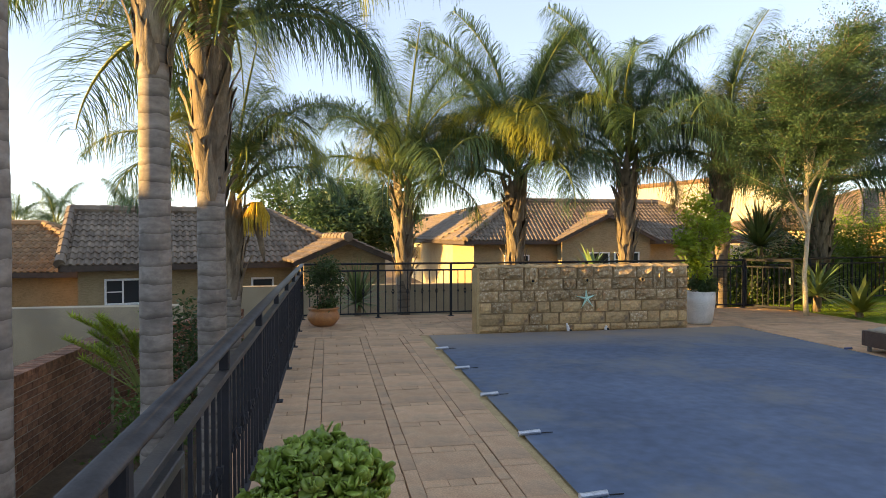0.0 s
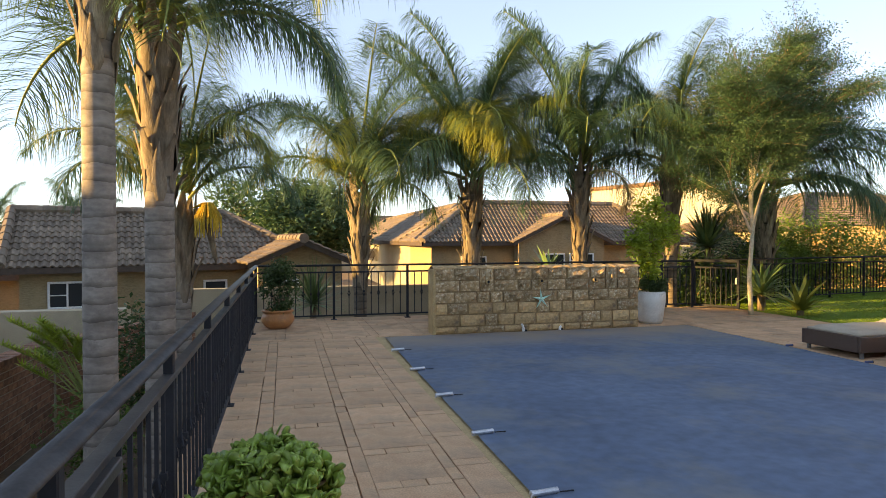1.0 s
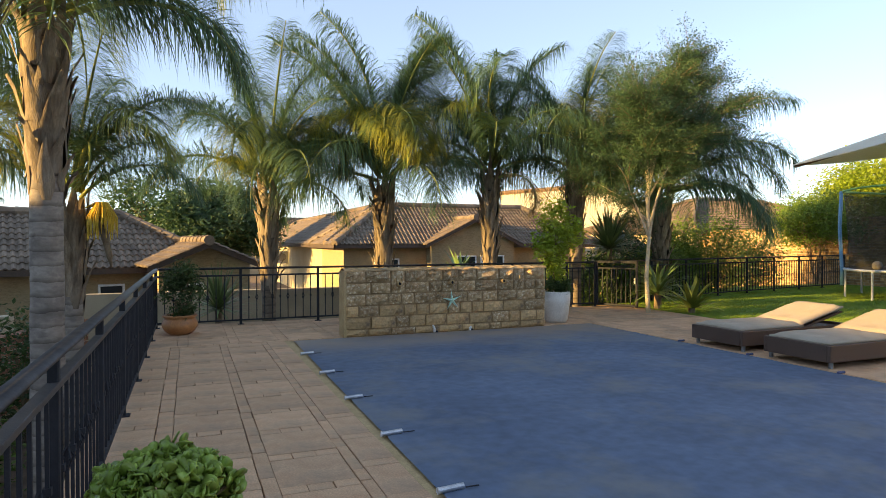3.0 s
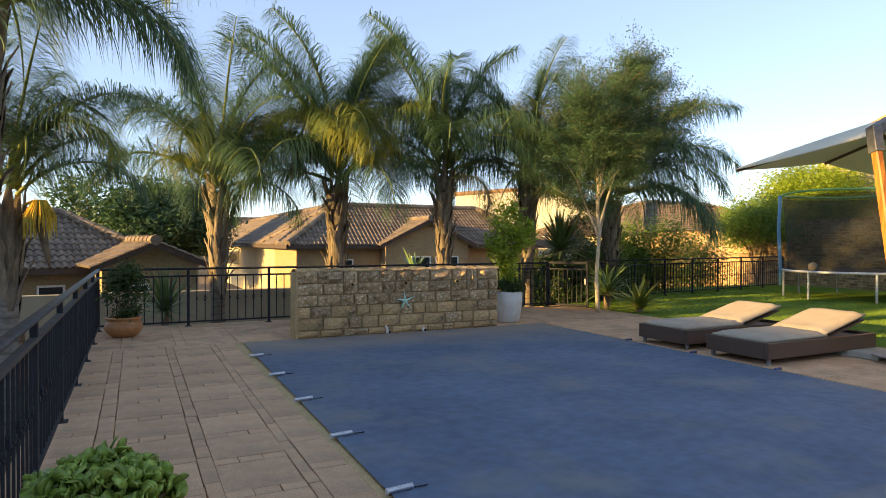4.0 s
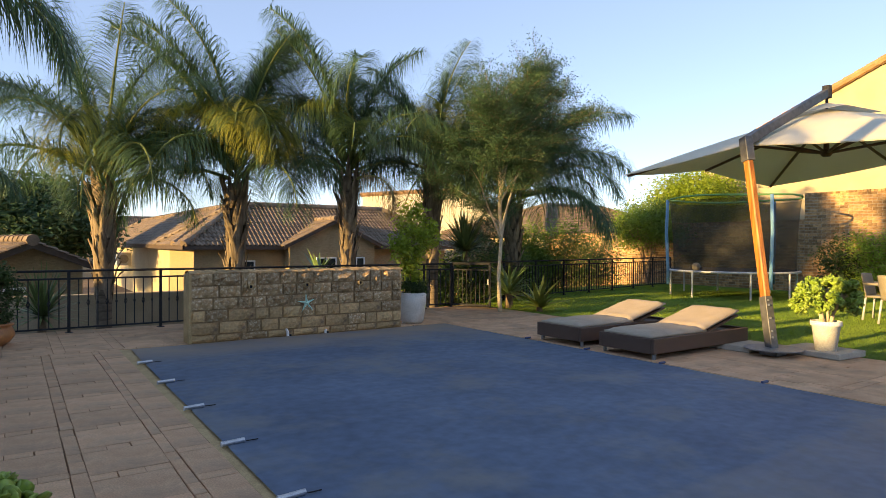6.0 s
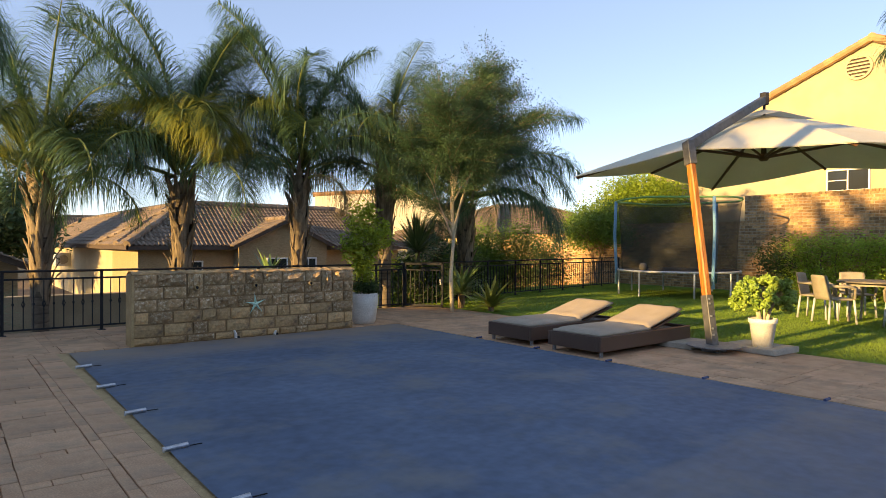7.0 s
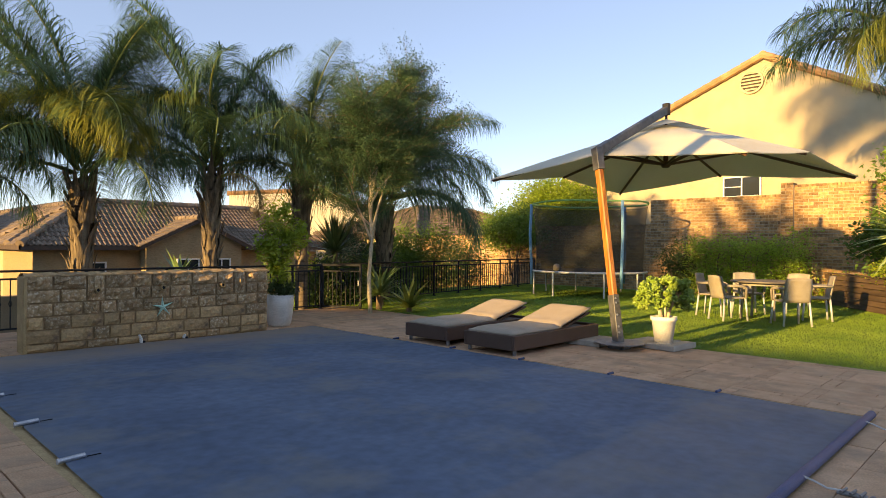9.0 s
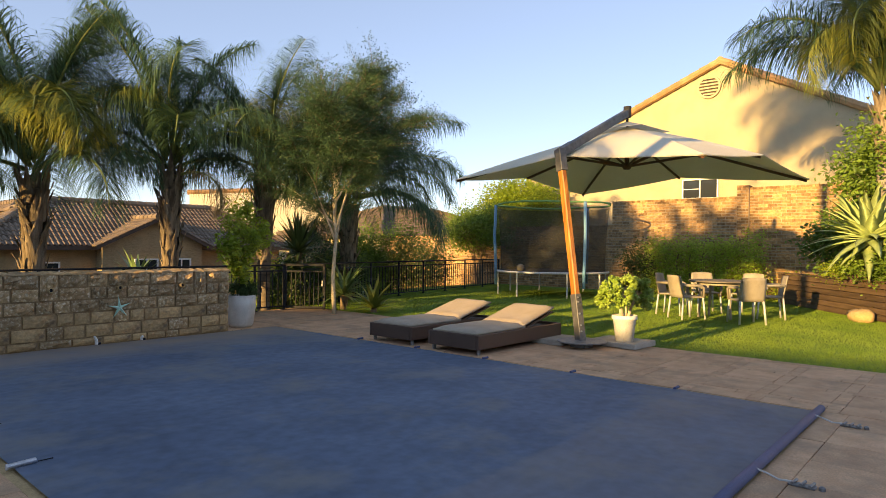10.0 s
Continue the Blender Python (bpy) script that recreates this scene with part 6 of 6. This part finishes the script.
# ---- outside the railing ----
def euphorbia():
    t = thing("euphorbia", "yellow-green spurge with whorls of narrow leaves", "shrub", Matrix.Translation((-1.95, 7.0, GROUND)))
    lv = Geo()
    r = random.Random(80)
    for k in range(16):
        e = Vector((-0.55 + r.uniform(-0.3, 0.42), r.uniform(-0.3, 0.3), 1.62 + r.uniform(-0.42, 0.16)))
        line = [Vector((0, 0, -0.02)), Vector((0.02 + e.x * 0.15, e.y * 0.3, 0.8)), Vector((e.x * 0.55, e.y * 0.7, e.z - 0.22)), e]
        part("stem", Geo().tube(line, [0.016, 0.012, 0.008, 0.004], 6), M_RACHIS, t, smooth=True)
        for j in range(9):
            q = 0.25 + 0.75 * j / 8
            blade_fan(lv, line[2].lerp(e, q), 9, 0.13, 0.017, 81 + k * 9 + j, (0.1, 1.0), 0.5, 0.0, 3)
    part("foliage", lv, M_LEAF_L, t)


euphorbia()
bush("green shrub between the palm trunks", -1.75, 8.6, GROUND, (0.5, 0.5, 0.85), 2600, 0.08, M_LEAF, 81)
bush("low ferny plant at the palm's foot", -1.75, 6.3, GROUND, (0.4, 0.4, 0.55), 1500, 0.07, M_LEAF_B, 82)


def flower_spray():
    t = thing("flower_spray", "yellow flower spray and dark pod hanging from the palm", "flower", Matrix.Translation((-0.77, 7.83, 1.78)))
    g = Geo()
    r = random.Random(3)
    for k in range(90):
        a = r.uniform(0, 6.28)
        e = Vector((0.17 * math.cos(a), 0.17 * math.sin(a), -0.2 - r.random() * 0.2))
        g.tube([(-0.2, 0.1, 0.02), (e.x * 0.4, e.y * 0.4, 0.08), (e.x, e.y, e.z * 0.5), e], [0.01, 0.009, 0.009, 0.004], 4)
    part("spray", g, M_FLOWER, t)
    part("pod", Geo().tube([(-0.1, 0, 0.0), (0.02, 0, -0.3), (0.08, 0, -0.62), (0.1, 0, -0.75)], [0.02, 0.05, 0.035, 0.004], 8), M_BARK_D, t, smooth=True)


flower_spray()


def folded_gate():
    t = thing("side_gate", "grey steel side gate folded back against the railing", "gate", Matrix.Translation((-0.21, -0.35, 0)))
    f = Geo().box(-0.022, 0.022, 0, 0.96, 0.765, 0.80, 0.004).box(-0.022, 0.022, 0.925, 0.96, 0.05, 0.765, 0.004).box(-0.022, 0.022, 0, 0.96, 0.05, 0.08, 0.004).box(-0.022, 0.022, 0, 0.035, 0.05, 0.765, 0.004)
    part("gate_frame", f, M_GREYRAIL, t)
    for k in range(1, 8):
        part("baluster", Geo().box(-0.006, 0.006, 0.115 * k - 0.006, 0.115 * k + 0.006, 0.08, 0.765), M_BLACK, t)
    part("hinge", Geo().tube([(-0.03, 0.02, -0.01), (-0.03, 0.02, 0.7)], 0.012, 8), M_STEEL, t)


folded_gate()

# air-conditioning unit on the far wing
ac = thing("air_conditioner", "white outdoor air-conditioning unit on the wall", "air conditioner", Matrix.Translation((5.45, 37.6, 0.45)))
part("case", Geo().box(-0.42, 0.285, -0.5, 0.5, -0.35, 0.35, 0.02), M_WHITE, ac)
part("grille", Geo().lathe([(0.24, 0), (0.24, 0.02), (0.2, 0.02)], 20, Matrix.Translation((-0.08, -0.5, 0.0)) @ pose(0, 0, 0, 90, 0, 0)), M_CONC, ac)

for k, (x, y, rx, rz, n) in enumerate(((9.3, 11.2, 0.6, 0.75, 7000), (10.5, 11.4, 0.7, 0.85, 9000), (11.7, 12.0, 0.85, 1.0, 11000), (13.2, 13.0, 0.9, 1.25, 11000))):
    bush("dense dark shrub in the bed behind the railing", x, y, -0.6, (rx, 0.5, rz), n, 0.085, M_LEAF_S if k % 2 else M_LEAF_B, 90 + k)


# ---- paving ----
def paving():
    r = random.Random(4)
    slab, joined = {}, Geo()
    floor = setting("paving", Geo().box(-0.42, 8.82, -8.9, 9.9, -0.034, -0.028), M_JOINT, "warm beige cast-concrete paving round the pool", "paving")
    near = 0

    def lay(x0, x1, y0, y1, material=M_PAVE):
        nonlocal near
        i0, i1, j0, j1 = (r.choice((0.001, 0.0015, 0.0025, 0.0045)) for _ in range(4))
        a, b, p, q = x0 + i0, x1 - i1, y0 + j0, y1 - j1
        dz = r.uniform(-0.003, 0.002)
        if near < 298 and x1 < 1.55 and 1.2 < y0 < 7.6:
            near += 1
            w, h = round(b - a, 3), round(q - p, 3)
            if (w, h) not in slab:
                slab[(w, h)] = Geo().box(-w / 2, w / 2, -h / 2, h / 2, -0.03, 0, 0.003).mesh("paver", material)
            part("paver", slab[(w, h)], material, floor, m=pose((a + b) / 2, (p + q) / 2, dz, 0, 0, r.uniform(-0.35, 0.35)))
        else:
            c = 0.003
            joined.add([(a, p, -0.03), (b, p, -0.03), (b, q, -0.03), (a, q, -0.03), (a, p, dz - c), (b, p, dz - c), (b, q, dz - c), (a, q, dz - c), (a + c, p + c, dz), (b - c, p + c, dz), (b - c, q - c, dz), (a + c, q - c, dz)],
                       [(0, 1, 5, 4), (1, 2, 6, 5), (2, 3, 7, 6), (3, 0, 4, 7), (4, 5, 9, 8), (5, 6, 10, 9), (6, 7, 11, 10), (7, 4, 8, 11), (8, 9, 10, 11)])

    def band(x0, x1, y0, y1, along_y):
        """A row of small cobbles in place of a slab."""
        if along_y:
            y = y0
            while y < y1 - 0.01:
                e = min(y + r.choice((0.18, 0.22, 0.25, 0.46)), y1)
                s = r.uniform(-0.003, 0.003)
                lay(x0 + s, x1 + s * 0.6, y, e)
                y = e
        else:
            n = max(1, round((x1 - x0) / 0.16))
            for k in range(n):
                lay(x0 + (x1 - x0) * k / n, x0 + (x1 - x0) * (k + 1) / n, y0, y1)

    # strip between railing and pool, running along the pool
    cols = [(-0.42, 0.02, 1), (0.02, 0.135, 0), (0.135, 0.615, 1), (0.615, 0.705, 0), (0.705, 1.145, 1), (1.145, 1.22, 0), (1.22, 1.45, 1)]
    for i, (x0, x1, big) in enumerate(cols):
        if not big:
            band(x0, x1, -4.0, 7.6, True)
            continue
        y = -4.0 + (0.0, 0, 0.23, 0, 0.1, 0, 0.35)[i]
        lay(x0, x1, -4.0, y) if y > -3.95 else None
        while y < 7.55:
            e = min(y + 0.46, 7.6)
            lay(x0, x1, y, e)
            f = min(e + 0.105, 7.6)
            if f - e > 0.05:
                band(x0, x1, e, f, False)
            y = f
    # far strip behind and beside the stone wall
    y = 7.6
    for rows, hh in (("c", 0.11), ("s", 0.5), ("c", 0.11), ("s", 0.5), ("c", 0.11), ("s", 0.5), ("c", 0.11), ("s", 0.38)):
        x, k = -0.42, 0
        while x < 8.78:
            wd = 0.16 if rows == "c" else (0.52 if k % 2 == 0 else 0.13)
            e = min(x + wd, 8.82)
            lay(x, e, y, y + hh)
            x, k = e, k + 1
        y += hh
    # strip between pool and lawn, and the end towards the house
    for x0, x1, big in ((6.46, 6.7, 1), (6.7, 6.82, 0), (6.82, 7.32, 1), (7.32, 7.44, 0), (7.44, 7.94, 1), (7.94, 8.06, 0), (8.06, 8.68, 1)):
        if not big:
            band(x0, x1, -4.0, 7.6, True)
            continue
        y = -4.0
        while y < 7.55:
            e = min(y + 0.5, 7.6)
            lay(x0, x1, y, e)
            f = min(e + 0.115, 7.6)
            if f - e > 0.05:
                band(x0, x1, e, f, False)
            y = f
    for j in range(30):
        lay(8.69, 8.82, -4.0 + j * 0.3867, -4.0 + (j + 1) * 0.3867, M_COPE)
    y = -4.0
    while y < -0.4:
        x = 1.48
        while x < 6.45:
            e = min(x + 0.5, 6.46)
            lay(x, e, y, min(y + 0.5, -0.33))
            x = e
        y += 0.5
    tagged(part("paver_field", joined, M_PAVE, floor), kind="stuff")
    setting("pool_slab", Geo().box(1.452, 6.458, -0.33, 7.598, -0.02, -0.008), M_COPE, "sandy coping under the pool cover's rim", "coping")


paving()
